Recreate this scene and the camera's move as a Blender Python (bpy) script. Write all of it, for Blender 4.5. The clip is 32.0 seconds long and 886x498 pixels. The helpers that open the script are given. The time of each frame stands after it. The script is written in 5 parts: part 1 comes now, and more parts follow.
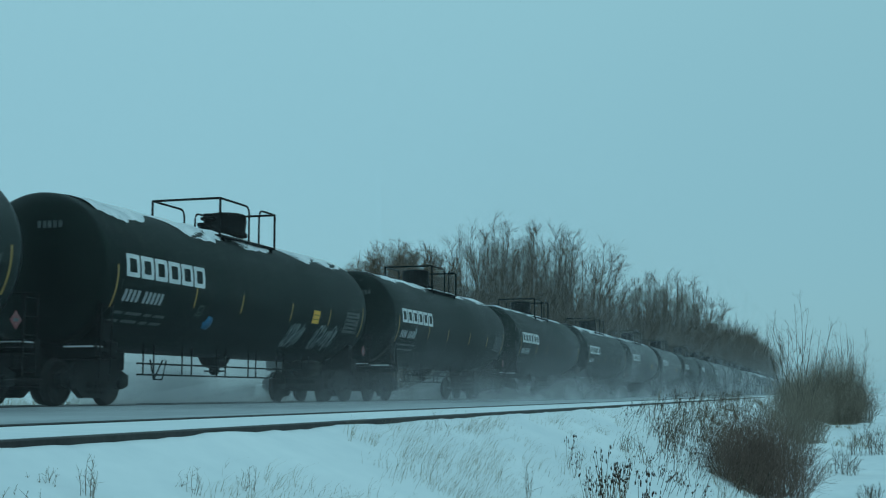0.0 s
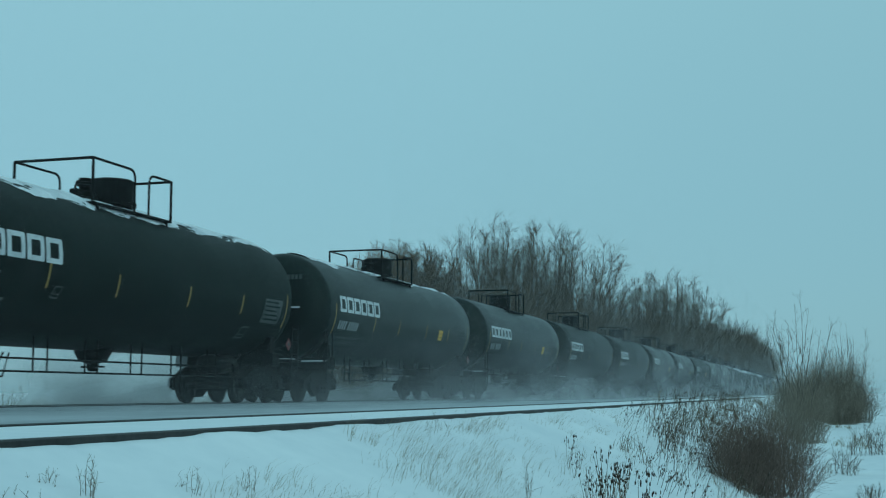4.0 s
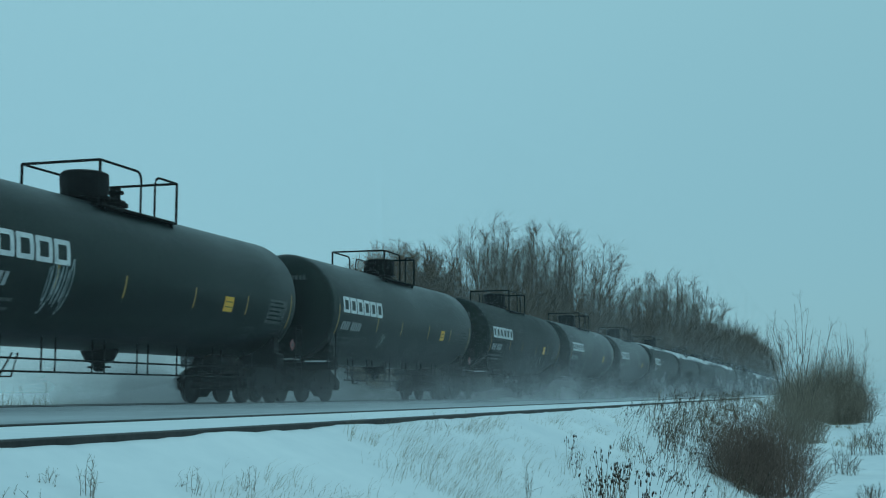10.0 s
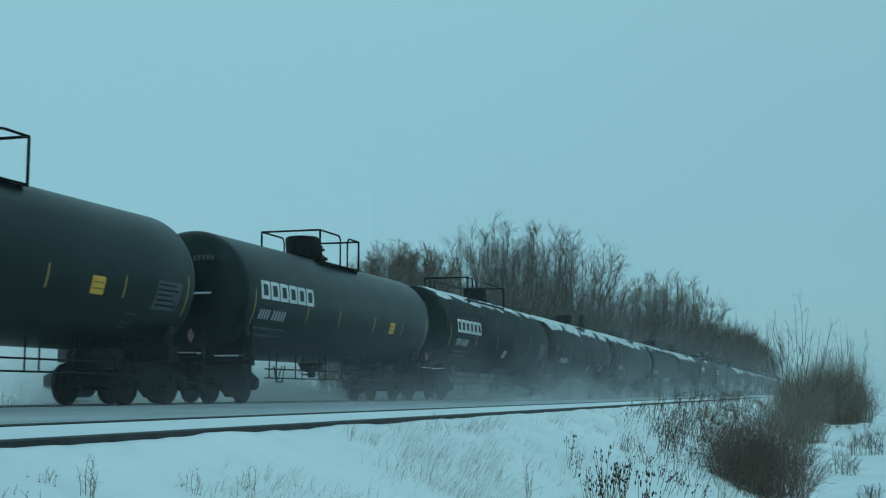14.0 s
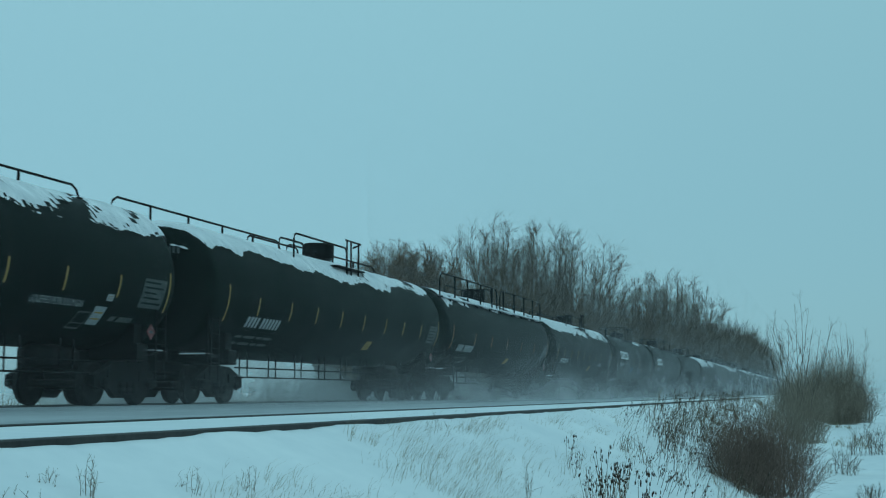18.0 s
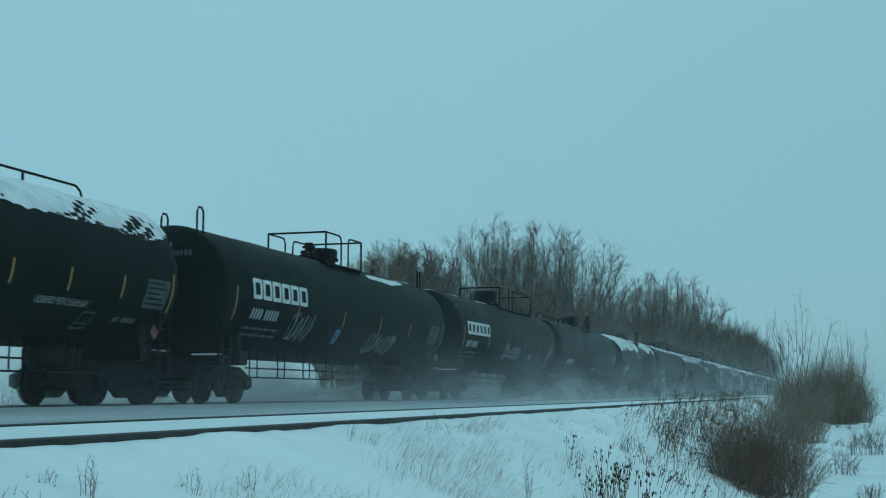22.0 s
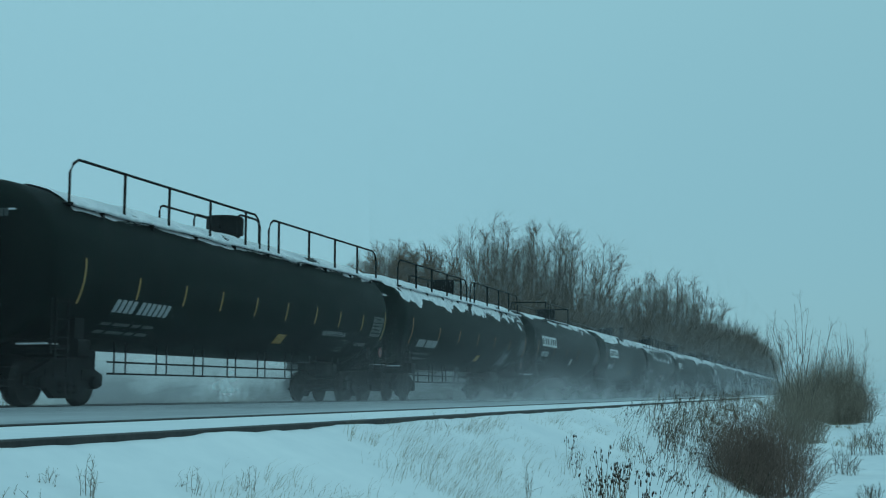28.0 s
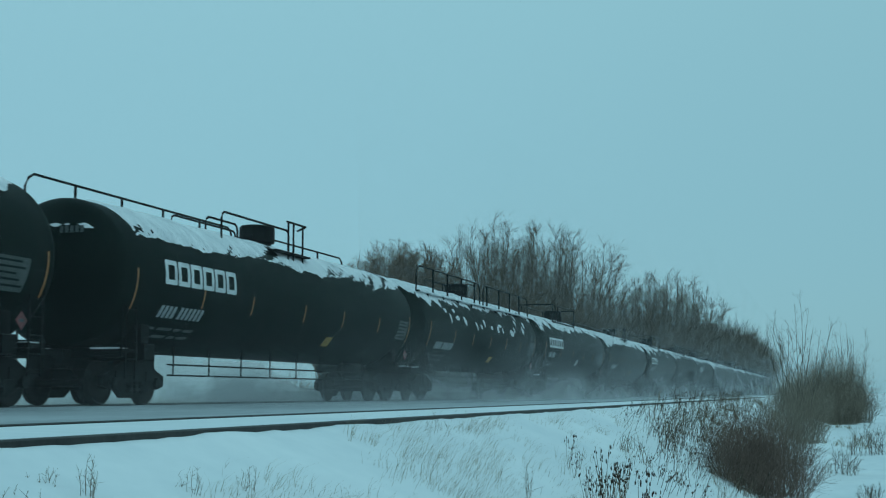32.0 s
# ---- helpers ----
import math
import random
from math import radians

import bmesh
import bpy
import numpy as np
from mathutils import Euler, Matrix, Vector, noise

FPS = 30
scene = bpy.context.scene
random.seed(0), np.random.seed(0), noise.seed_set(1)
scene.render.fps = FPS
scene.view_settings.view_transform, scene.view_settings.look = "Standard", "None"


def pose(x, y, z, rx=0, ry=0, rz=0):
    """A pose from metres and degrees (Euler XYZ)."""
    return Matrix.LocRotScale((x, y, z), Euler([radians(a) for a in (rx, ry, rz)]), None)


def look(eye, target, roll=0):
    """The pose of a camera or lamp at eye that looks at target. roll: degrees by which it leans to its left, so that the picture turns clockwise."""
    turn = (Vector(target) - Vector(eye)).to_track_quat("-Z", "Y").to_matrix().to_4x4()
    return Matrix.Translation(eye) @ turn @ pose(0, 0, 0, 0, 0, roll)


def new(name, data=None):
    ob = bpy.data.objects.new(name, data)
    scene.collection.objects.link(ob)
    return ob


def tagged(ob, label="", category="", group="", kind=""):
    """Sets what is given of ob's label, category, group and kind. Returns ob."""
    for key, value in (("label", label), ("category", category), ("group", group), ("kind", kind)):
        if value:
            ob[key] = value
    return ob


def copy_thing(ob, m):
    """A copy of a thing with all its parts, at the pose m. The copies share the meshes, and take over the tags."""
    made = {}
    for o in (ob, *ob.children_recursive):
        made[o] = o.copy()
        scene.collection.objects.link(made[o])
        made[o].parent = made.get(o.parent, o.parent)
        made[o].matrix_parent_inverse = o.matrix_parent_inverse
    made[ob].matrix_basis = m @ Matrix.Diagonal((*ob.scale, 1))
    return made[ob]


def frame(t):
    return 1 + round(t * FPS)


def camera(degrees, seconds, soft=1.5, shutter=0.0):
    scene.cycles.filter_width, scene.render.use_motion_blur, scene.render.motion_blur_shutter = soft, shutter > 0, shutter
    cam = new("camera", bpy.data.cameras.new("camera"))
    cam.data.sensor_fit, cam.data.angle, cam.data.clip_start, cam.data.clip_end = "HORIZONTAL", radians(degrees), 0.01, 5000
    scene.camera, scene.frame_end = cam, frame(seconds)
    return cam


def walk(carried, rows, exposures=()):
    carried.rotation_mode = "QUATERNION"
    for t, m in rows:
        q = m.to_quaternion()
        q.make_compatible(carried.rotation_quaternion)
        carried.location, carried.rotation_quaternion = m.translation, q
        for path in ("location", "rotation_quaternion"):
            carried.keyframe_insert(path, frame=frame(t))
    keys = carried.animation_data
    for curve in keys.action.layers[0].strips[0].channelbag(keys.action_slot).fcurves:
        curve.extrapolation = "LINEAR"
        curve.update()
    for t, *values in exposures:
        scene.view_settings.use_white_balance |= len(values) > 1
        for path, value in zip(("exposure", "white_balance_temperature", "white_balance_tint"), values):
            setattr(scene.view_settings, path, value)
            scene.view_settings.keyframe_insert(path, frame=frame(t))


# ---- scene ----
# World: the rails run along Y, X is across them (the train at negative X), z = 0 is the top of the train's rails.
FOV, EYE_Z = 38.82, 0.25
TURN, TILT = 16.98, 6.54          # degrees to the left of the rails' direction, and upwards
cam = camera(FOV, 32.0, soft=1.15, shutter=0.12)
CAM_POSE = pose(0, 0, EYE_Z, 90 + TILT, 0, TURN)
walk(cam, [(0.0, CAM_POSE), (32.0, CAM_POSE)])

SPEED = 14.64                     # metres a second, towards -Y
TRACK_X = -15.35
PHASE_Y = -4.205

# ---- light ----
world = bpy.data.worlds.new("overcast_sky")
scene.world = world
world.use_nodes = True
wn, wl = world.node_tree.nodes, world.node_tree.links
wn.clear()
w_out = wn.new("ShaderNodeOutputWorld")
w_bg = wn.new("ShaderNodeBackground")
w_sky = wn.new("ShaderNodeTexSky")
w_sky.sky_type, w_sky.sun_disc = "NISHITA", False
w_sky.sun_elevation, w_sky.sun_rotation = radians(32), radians(120)
w_co = wn.new("ShaderNodeTexCoord")
w_sep = wn.new("ShaderNodeSeparateXYZ")
w_ramp = wn.new("ShaderNodeValToRGB")
w_noise = wn.new("ShaderNodeTexNoise")
w_noise.inputs["Scale"].default_value = 1.3
w_noise.inputs["Detail"].default_value = 3
w_ramp.color_ramp.elements[0].position, w_ramp.color_ramp.elements[0].color = 0.0, (0.196, 0.445, 0.536, 1)
w_ramp.color_ramp.elements[1].position, w_ramp.color_ramp.elements[1].color = 0.34, (0.264, 0.540, 0.616, 1)
w_cloud = wn.new("ShaderNodeMixRGB")
w_cloud.blend_type = "MULTIPLY"
w_cloud.inputs["Fac"].default_value = 0.10
w_mix = wn.new("ShaderNodeMixRGB")
w_mix.inputs["Fac"].default_value = 0.012
wl.new(w_co.outputs["Generated"], w_sep.inputs[0])
wl.new(w_co.outputs["Generated"], w_noise.inputs["Vector"])
wl.new(w_sep.outputs["Z"], w_ramp.inputs[0])
wl.new(w_ramp.outputs[0], w_cloud.inputs["Color1"])
wl.new(w_noise.outputs["Fac"], w_cloud.inputs["Color2"])
# the sky dims a little towards +X
w_east = wn.new("ShaderNodeMapRange")
w_east.inputs["From Min"].default_value, w_east.inputs["From Max"].default_value = -0.45, 0.05
w_east.inputs["To Min"].default_value, w_east.inputs["To Max"].default_value = 1.0, 0.94
wl.new(w_sep.outputs["X"], w_east.inputs["Value"])
w_side = wn.new("ShaderNodeMixRGB")
w_side.blend_type = "MULTIPLY"
w_side.inputs["Fac"].default_value = 1.0
wl.new(w_cloud.outputs[0], w_side.inputs["Color1"])
wl.new(w_east.outputs[0], w_side.inputs["Color2"])
wl.new(w_side.outputs[0], w_mix.inputs["Color1"])
wl.new(w_sky.outputs[0], w_mix.inputs["Color2"])
wl.new(w_mix.outputs[0], w_bg.inputs["Color"])
w_bg.inputs["Strength"].default_value = 1.0
wl.new(w_bg.outputs[0], w_out.inputs[0])
sun = new("sun", bpy.data.lights.new("sun", "SUN"))
sun.data.energy, sun.data.angle, sun.data.color = 0.22, radians(25), (0.43, 0.88, 1.0)
sun.matrix_world = look((0, 0, 60), (-30, 22, 0))

# ---- materials ----
def nodes_of(name, rough=0.6, metal=0.0, spec=0.5):
    m = bpy.data.materials.new(name)
    m.use_nodes = True
    b = m.node_tree.nodes["Principled BSDF"]
    b.inputs["Roughness"].default_value = rough
    b.inputs["Metallic"].default_value = metal
    b.inputs["Specular IOR Level"].default_value = spec
    return m, m.node_tree.nodes, m.node_tree.links, b


def grained(name, dark, light, scale, rough=0.6, metal=0.0, spec=0.5, bump=0.0, fine=8.0, stretch=(1, 1, 1), island=False, rnd=0.0):
    """Two colours mixed by noise at two scales, with fine relief."""
    m, n, l, b = nodes_of(name, rough, metal, spec)
    co = n.new("ShaderNodeTexCoord")
    mp = n.new("ShaderNodeMapping")
    mp.inputs["Scale"].default_value = stretch
    l.new(co.outputs["Object"], mp.inputs[0])
    n1, n2 = n.new("ShaderNodeTexNoise"), n.new("ShaderNodeTexNoise")
    n1.inputs["Scale"].default_value, n1.inputs["Detail"].default_value = scale, 5
    n2.inputs["Scale"].default_value, n2.inputs["Detail"].default_value = scale * fine, 3
    l.new(mp.outputs[0], n1.inputs["Vector"])
    l.new(mp.outputs[0], n2.inputs["Vector"])
    add = n.new("ShaderNodeMath")
    add.operation = "MULTIPLY_ADD"
    add.inputs[1].default_value = 0.45
    l.new(n2.outputs["Fac"], add.inputs[0])
    l.new(n1.outputs["Fac"], add.inputs[2])
    last = add
    if island or rnd:
        g = n.new("ShaderNodeNewGeometry" if island else "ShaderNodeObjectInfo")
        ad2 = n.new("ShaderNodeMath")
        ad2.operation = "MULTIPLY_ADD"
        ad2.inputs[1].default_value = rnd or 0.5
        l.new(g.outputs["Random Per Island" if island else "Random"], ad2.inputs[0])
        l.new(add.outputs[0], ad2.inputs[2])
        last = ad2
    rp = n.new("ShaderNodeValToRGB")
    rp.color_ramp.elements[0].position, rp.color_ramp.elements[0].color = 0.45, (*dark, 1)
    rp.color_ramp.elements[1].position, rp.color_ramp.elements[1].color = 1.0, (*light, 1)
    l.new(last.outputs[0], rp.inputs[0])
    l.new(rp.outputs[0], b.inputs["Base Color"])
    if bump:
        bp = n.new("ShaderNodeBump")
        bp.inputs["Strength"].default_value, bp.inputs["Distance"].default_value = bump, 0.03
        l.new(add.outputs[0], bp.inputs["Height"])
        l.new(bp.outputs[0], b.inputs["Normal"])
    return m


M_SNOW = grained("snow", (0.74, 0.77, 0.80), (0.90, 0.91, 0.92), 0.6, rough=0.75, spec=0.25, bump=0.9, fine=9)
# gritty track-bed snow, its colour also darkened for shade from the blown snow
M_GRITSHADE = grained("windswept_gritty_snow", (0.32, 0.34, 0.36), (0.54, 0.56, 0.58), 0.5, rough=0.7, spec=0.25, bump=0.3, fine=16, stretch=(1, 0.25, 1))
M_CAP = grained("tank_snow", (0.56, 0.59, 0.62), (0.91, 0.92, 0.93), 1.8, rough=0.75, spec=0.25, bump=0.8, fine=7, stretch=(1, 2.0, 1))
def tank_paint(name, dark, light, streak, rough, spec):
    """Black paint, a little uneven, with faint runs of road dirt down the sides."""
    m, n, l, b = nodes_of(name, rough, 0.0, spec)
    b.inputs["Specular Tint"].default_value = (0.78, 1.0, 0.93, 1)
    co, info = n.new("ShaderNodeTexCoord"), n.new("ShaderNodeObjectInfo")
    shift = n.new("ShaderNodeVectorMath")
    shift.operation = "MULTIPLY_ADD"
    shift.inputs[1].default_value = (7.0, 31.0, 5.0)
    l.new(info.outputs["Random"], shift.inputs[0])
    l.new(co.outputs["Object"], shift.inputs[2])
    tex = []
    for scale, stretch, detail in ((0.55, (1, 0.8, 0.8), 5), (1.0, (0.6, 3.2, 0.35), 4), (9.0, (1, 1, 1), 3)):
        mp, nz = n.new("ShaderNodeMapping"), n.new("ShaderNodeTexNoise")
        mp.inputs["Scale"].default_value = stretch
        nz.inputs["Scale"].default_value, nz.inputs["Detail"].default_value = scale, detail
        l.new(shift.outputs[0], mp.inputs[0])
        l.new(mp.outputs[0], nz.inputs["Vector"])
        tex.append(nz.outputs["Fac"])
    base, run = n.new("ShaderNodeValToRGB"), n.new("ShaderNodeValToRGB")
    base.color_ramp.elements[0].position, base.color_ramp.elements[0].color = 0.35, (*dark, 1)
    base.color_ramp.elements[1].position, base.color_ramp.elements[1].color = 0.75, (*light, 1)
    run.color_ramp.elements[0].position, run.color_ramp.elements[0].color = 0.52, (0, 0, 0, 1)
    run.color_ramp.elements[1].position, run.color_ramp.elements[1].color = 0.80, (0.7, 0.7, 0.7, 1)
    l.new(tex[0], base.inputs[0])
    l.new(tex[1], run.inputs[0])
    mix = n.new("ShaderNodeMixRGB")
    mix.inputs["Color2"].default_value = (*streak, 1)
    l.new(run.outputs[0], mix.inputs["Fac"])
    l.new(base.outputs[0], mix.inputs["Color1"])
    l.new(mix.outputs[0], b.inputs["Base Color"])
    rg = n.new("ShaderNodeMath")
    rg.operation = "MULTIPLY_ADD"
    rg.inputs[1].default_value, rg.inputs[2].default_value = 0.28, rough - 0.14
    l.new(tex[0], rg.inputs[0])
    l.new(rg.outputs[0], b.inputs["Roughness"])
    bp = n.new("ShaderNodeBump")
    bp.inputs["Strength"].default_value, bp.inputs["Distance"].default_value = 0.10, 0.02
    l.new(tex[2], bp.inputs["Height"])
    l.new(bp.outputs[0], b.inputs["Normal"])
    return m


M_TANK = tank_paint("black_tank_paint", (0.0026, 0.0066, 0.0050), (0.0072, 0.0120, 0.0100), (0.016, 0.018, 0.016), 0.5, 0.10)
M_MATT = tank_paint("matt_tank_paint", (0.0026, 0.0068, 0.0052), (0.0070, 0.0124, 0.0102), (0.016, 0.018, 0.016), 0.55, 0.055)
M_GLOSS = tank_paint("clean_tank_paint", (0.0020, 0.0056, 0.0046), (0.0062, 0.0104, 0.0092), (0.014, 0.017, 0.015), 0.36, 0.20)
M_STEEL = grained("underframe_steel", (0.003, 0.0035, 0.0035), (0.011, 0.011, 0.0105), 3.0, rough=0.7, spec=0.15, bump=0.2)
M_WHEEL = grained("wheel_steel", (0.004, 0.004, 0.004), (0.016, 0.014, 0.013), 4.0, rough=0.6, spec=0.2, bump=0.1)
M_RAILTOP = grained("rail_steel", (0.016, 0.015, 0.015), (0.05, 0.045, 0.042), 3.0, rough=0.55, metal=0.4, bump=0.1)
M_WHITE = grained("white_stencil", (0.50, 0.53, 0.54), (0.80, 0.82, 0.82), 2.5, rough=0.6, fine=5)
M_MARK = grained("worn_stencil", (0.22, 0.24, 0.25), (0.42, 0.45, 0.46), 2.5, rough=0.6, fine=5)
M_DIM = grained("faded_stencil", (0.032, 0.040, 0.040), (0.085, 0.098, 0.096), 2.5, rough=0.6, fine=5)
M_YELLOW = grained("reflective_yellow", (0.28, 0.16, 0.03), (0.48, 0.30, 0.08), 3, rough=0.45)
M_PLATE = grained("yellow_plate", (0.72, 0.34, 0.02), (0.90, 0.48, 0.05), 3, rough=0.5)
M_DULL = grained("dull_yellow_plate", (0.24, 0.13, 0.02), (0.38, 0.22, 0.04), 3, rough=0.6)
M_ORANGE = grained("reflective_orange", (0.32, 0.12, 0.03), (0.48, 0.20, 0.06), 3, rough=0.45)
M_RED = grained("placard_red", (0.12, 0.020, 0.022), (0.22, 0.045, 0.05), 3, rough=0.5)
M_BLUE = grained("blue_spray", (0.008, 0.09, 0.20), (0.02, 0.17, 0.32), 3, rough=0.5)
M_SPRAY = grained("pale_spray", (0.15, 0.20, 0.21), (0.44, 0.50, 0.51), 3, rough=0.6)
M_BARK = grained("bark", (0.038, 0.032, 0.027), (0.105, 0.092, 0.076), 1.5, rough=0.9, spec=0.1, bump=0.4, rnd=0.3)
M_TWIG = grained("twigs", (0.068, 0.054, 0.042), (0.155, 0.125, 0.096), 0.4, rough=0.9, spec=0.1, island=True, rnd=0.25)
M_TWIGWARM = grained("warm_twigs", (0.070, 0.046, 0.030), (0.165, 0.110, 0.070), 0.4, rough=0.9, spec=0.1, island=True, rnd=0.4)
M_CORE = grained("dark_red_brush", (0.090, 0.062, 0.054), (0.23, 0.160, 0.132), 0.3, rough=0.9, spec=0.1, island=True, rnd=0.4)
# brown brush with haze put into its colour as a lighter tone
M_HAZEBRUSH = grained("pale_brush", (0.14, 0.112, 0.092), (0.31, 0.255, 0.205), 0.3, rough=0.9, spec=0.1, island=True, rnd=0.4)
M_THICK = grained("thicket_twigs", (0.098, 0.076, 0.059), (0.140, 0.110, 0.083), 0.3, rough=0.9, spec=0.1, island=True, rnd=0.2)
M_BRUSH = grained("brush", (0.065, 0.052, 0.043), (0.17, 0.135, 0.105), 0.3, rough=0.9, spec=0.1, island=True, rnd=0.4)
M_GRASS = grained("dry_grass", (0.13, 0.105, 0.07), (0.34, 0.285, 0.20), 0.8, rough=0.9, spec=0.1, island=True, rnd=0.5)
M_SEED = grained("seed_heads", (0.020, 0.013, 0.010), (0.07, 0.045, 0.035), 3.0, rough=0.9, spec=0.1)
M_HEADS = grained("dry_weed_heads", (0.035, 0.025, 0.020), (0.11, 0.080, 0.060), 3.0, rough=0.9, spec=0.1, island=True, rnd=0.4)
M_STALK = grained("stalks", (0.06, 0.045, 0.03), (0.20, 0.15, 0.10), 2.0, rough=0.9, spec=0.1, island=True, rnd=0.4)


# ---- mesh helpers ----
class Geo:
    """Vertices and faces gathered in lists, for one mesh."""

    def __init__(self):
        self.v, self.f = [], []

    def add(self, vs, fs):
        k = len(self.v)
        self.v += [tuple(p) for p in vs]
        self.f += [tuple(i + k for i in q) for q in fs]
        return self

    def box(self, x0, x1, y0, y1, z0, z1, c=0.0):
        """A box with its long edges chamfered by c."""
        c = min(c, (x1 - x0) / 3, (y1 - y0) / 3, (z1 - z0) / 3)
        if c <= 0:
            vs = [(x, y, z) for x in (x0, x1) for y in (y0, y1) for z in (z0, z1)]
            return self.add(vs, [(0, 1, 3, 2), (4, 6, 7, 5), (0, 4, 5, 1), (2, 3, 7, 6), (0, 2, 6, 4), (1, 5, 7, 3)])
        ring = [(x0 + c, z0), (x1 - c, z0), (x1, z0 + c), (x1, z1 - c), (x1 - c, z1), (x0 + c, z1), (x0, z1 - c), (x0, z0 + c)]
        vs = [(x, y, z) for y in (y0, y1) for x, z in ring]
        fs = [tuple(range(8)), tuple(range(15, 7, -1))] + [(i, i + 8, (i + 1) % 8 + 8, (i + 1) % 8) for i in range(8)]
        return self.add(vs, fs)

    def tube(self, pts, radii, sides=6, caps=True):
        """A round bar along the points."""
        pts = [Vector(p) for p in pts]
        if not hasattr(radii, "__len__"):
            radii = [radii] * len(pts)
        vs, n = [], len(pts)
        for i, p in enumerate(pts):
            d = (pts[min(i + 1, n - 1)] - pts[max(i - 1, 0)]).normalized()
            a = d.cross(Vector((0, 0, 1)) if abs(d.z) < 0.9 else Vector((0, 1, 0))).normalized()
            b = d.cross(a)
            for k in range(sides):
                w = 2 * math.pi * k / sides
                vs.append(p + radii[i] * (math.cos(w) * a + math.sin(w) * b))
        fs = [(i * sides + k, i * sides + (k + 1) % sides, (i + 1) * sides + (k + 1) % sides, (i + 1) * sides + k)
              for i in range(n - 1) for k in range(sides)]
        if caps and sides > 2:
            fs += [tuple(range(sides))[::-1], tuple((n - 1) * sides + k for k in range(sides))]
        return self.add(vs, fs)

    def lathe(self, profile, axis="y", sides=24, at=(0, 0, 0)):
        """A turned body: (place along the axis, radius) pairs."""
        vs = []
        for s, r in profile:
            for k in range(sides):
                w = 2 * math.pi * k / sides
                c, d = r * math.cos(w), r * math.sin(w)
                vs.append({"x": (s, c, d), "y": (c, s, d), "z": (c, d, s)}[axis])
        vs = [(x + at[0], y + at[1], z + at[2]) for x, y, z in vs]
        n = len(profile)
        fs = [(i * sides + k, i * sides + (k + 1) % sides, (i + 1) * sides + (k + 1) % sides, (i + 1) * sides + k)
              for i in range(n - 1) for k in range(sides)]
        fs += [tuple(range(sides))[::-1], tuple((n - 1) * sides + k for k in range(sides))]
        return self.add(vs, fs)

    def mesh(self, name, material, smooth=False):
        me = bpy.data.meshes.new(name)
        me.from_pydata(self.v, [], self.f)
        bm = bmesh.new()
        bm.from_mesh(me)
        bmesh.ops.recalc_face_normals(bm, faces=bm.faces)
        bm.to_mesh(me)
        bm.free()
        me.materials.append(material)
        if smooth:
            me.polygons.foreach_set("use_smooth", [True] * len(me.polygons))
        me.update()
        return me


def raw_mesh(name, v, f, material):
    """A large mesh straight from its lists."""
    me = bpy.data.meshes.new(name)
    me.from_pydata(v, [], f)
    me.materials.append(material)
    me.update()
    return me


def part(name, geo, material, parent, label="", smooth=False):
    """One mesh object under a thing or a part. geo: a Geo, or a mesh that it shares."""
    me = geo.mesh(name, material, smooth) if isinstance(geo, Geo) else geo
    ob = new(name, me)
    ob.parent = parent
    return tagged(ob, label)


# ---- ground and track ----
PROFILE = [(-3000, -1.25), (-0.1, -1.25), (0.35, -1.16), (1.0, -0.86), (2.0, -0.40), (2.75, -0.07), (2.98, 0.035), (3.06, 0.042),
           (4.4, 0.058), (4.8, 0.055), (6.5, -0.02), (9, -0.08), (12.6, -0.07), (13.7, -0.014), (17.0, -0.014), (17.8, -0.08), (20, -0.40), (3000, -0.40)]


def ground_z(x, y):
    z = float(np.interp(-x, [p[0] for p in PROFILE], [p[1] for p in PROFILE]))
    s = 1.0 if -x < 2.9 or -x > 17.5 else 0.0
    near = 0.05 * noise.noise((x * 0.9, y * 0.5, 3.0)) + 0.025 * noise.noise((x * 3.1, y * 2.2, 9.0)) + 0.010 * noise.noise((x * 8.0, y * 4.5, 2.0))
    broad = 0.16 * noise.noise((x * 0.12, y * 0.09, 5.0))
    fade = min(1.0, abs(-x - 2.9) / 0.6) if s else 0.0
    lip = 0.020 * noise.noise((0.0, y * 1.1, 1.0)) + 0.012 * noise.noise((0.0, y * 4.0, 6.0)) if 2.9 < -x < 3.06 else 0.0
    return z + fade * (near + (broad if -x < 0.4 or -x > 18 else 0.4 * broad)) + lip


def build_ground():
    def steps(*runs):
        out = []
        for a, b, d in runs:
            out += list(np.arange(a, b, d))
        return out
    xs = steps((-3000, -400, 400), (-400, -60, 34), (-60, -18, 3), (-18, -6, 0.6), (-6, -3.2, 0.25), (-3.2, -2.6, 0.05), (-2.6, 1.6, 0.1), (1.6, 6, 0.3), (6, 30, 2),
               (30, 300, 30), (300, 3001, 300))
    ys = steps((-300, -20, 40), (-20, 1, 3), (1, 14, 0.12), (14, 40, 0.3), (40, 100, 2), (100, 300, 10), (300, 900, 60), (900, 4201, 300))
    v = [(x, y, ground_z(x, y)) for y in ys for x in xs]
    w = len(xs)
    f = [(j * w + i, j * w + i + 1, (j + 1) * w + i + 1, (j + 1) * w + i) for j in range(len(ys) - 1) for i in range(w - 1)]
    me = raw_mesh("ground", v, f, M_SNOW)
    me.materials.append(M_GRITSHADE)
    for q in me.polygons:
        x, y = q.center.x, q.center.y
        q.material_index = 1 if -17.6 < x + 0.3 * noise.noise((y * 0.3, 1, 1)) < -4.75 else 0
    me.polygons.foreach_set("use_smooth", [True] * len(me.polygons))
    tagged(new("ground", me), "snow-covered ground with a railway bank and a flat field", "snow", kind="structure")


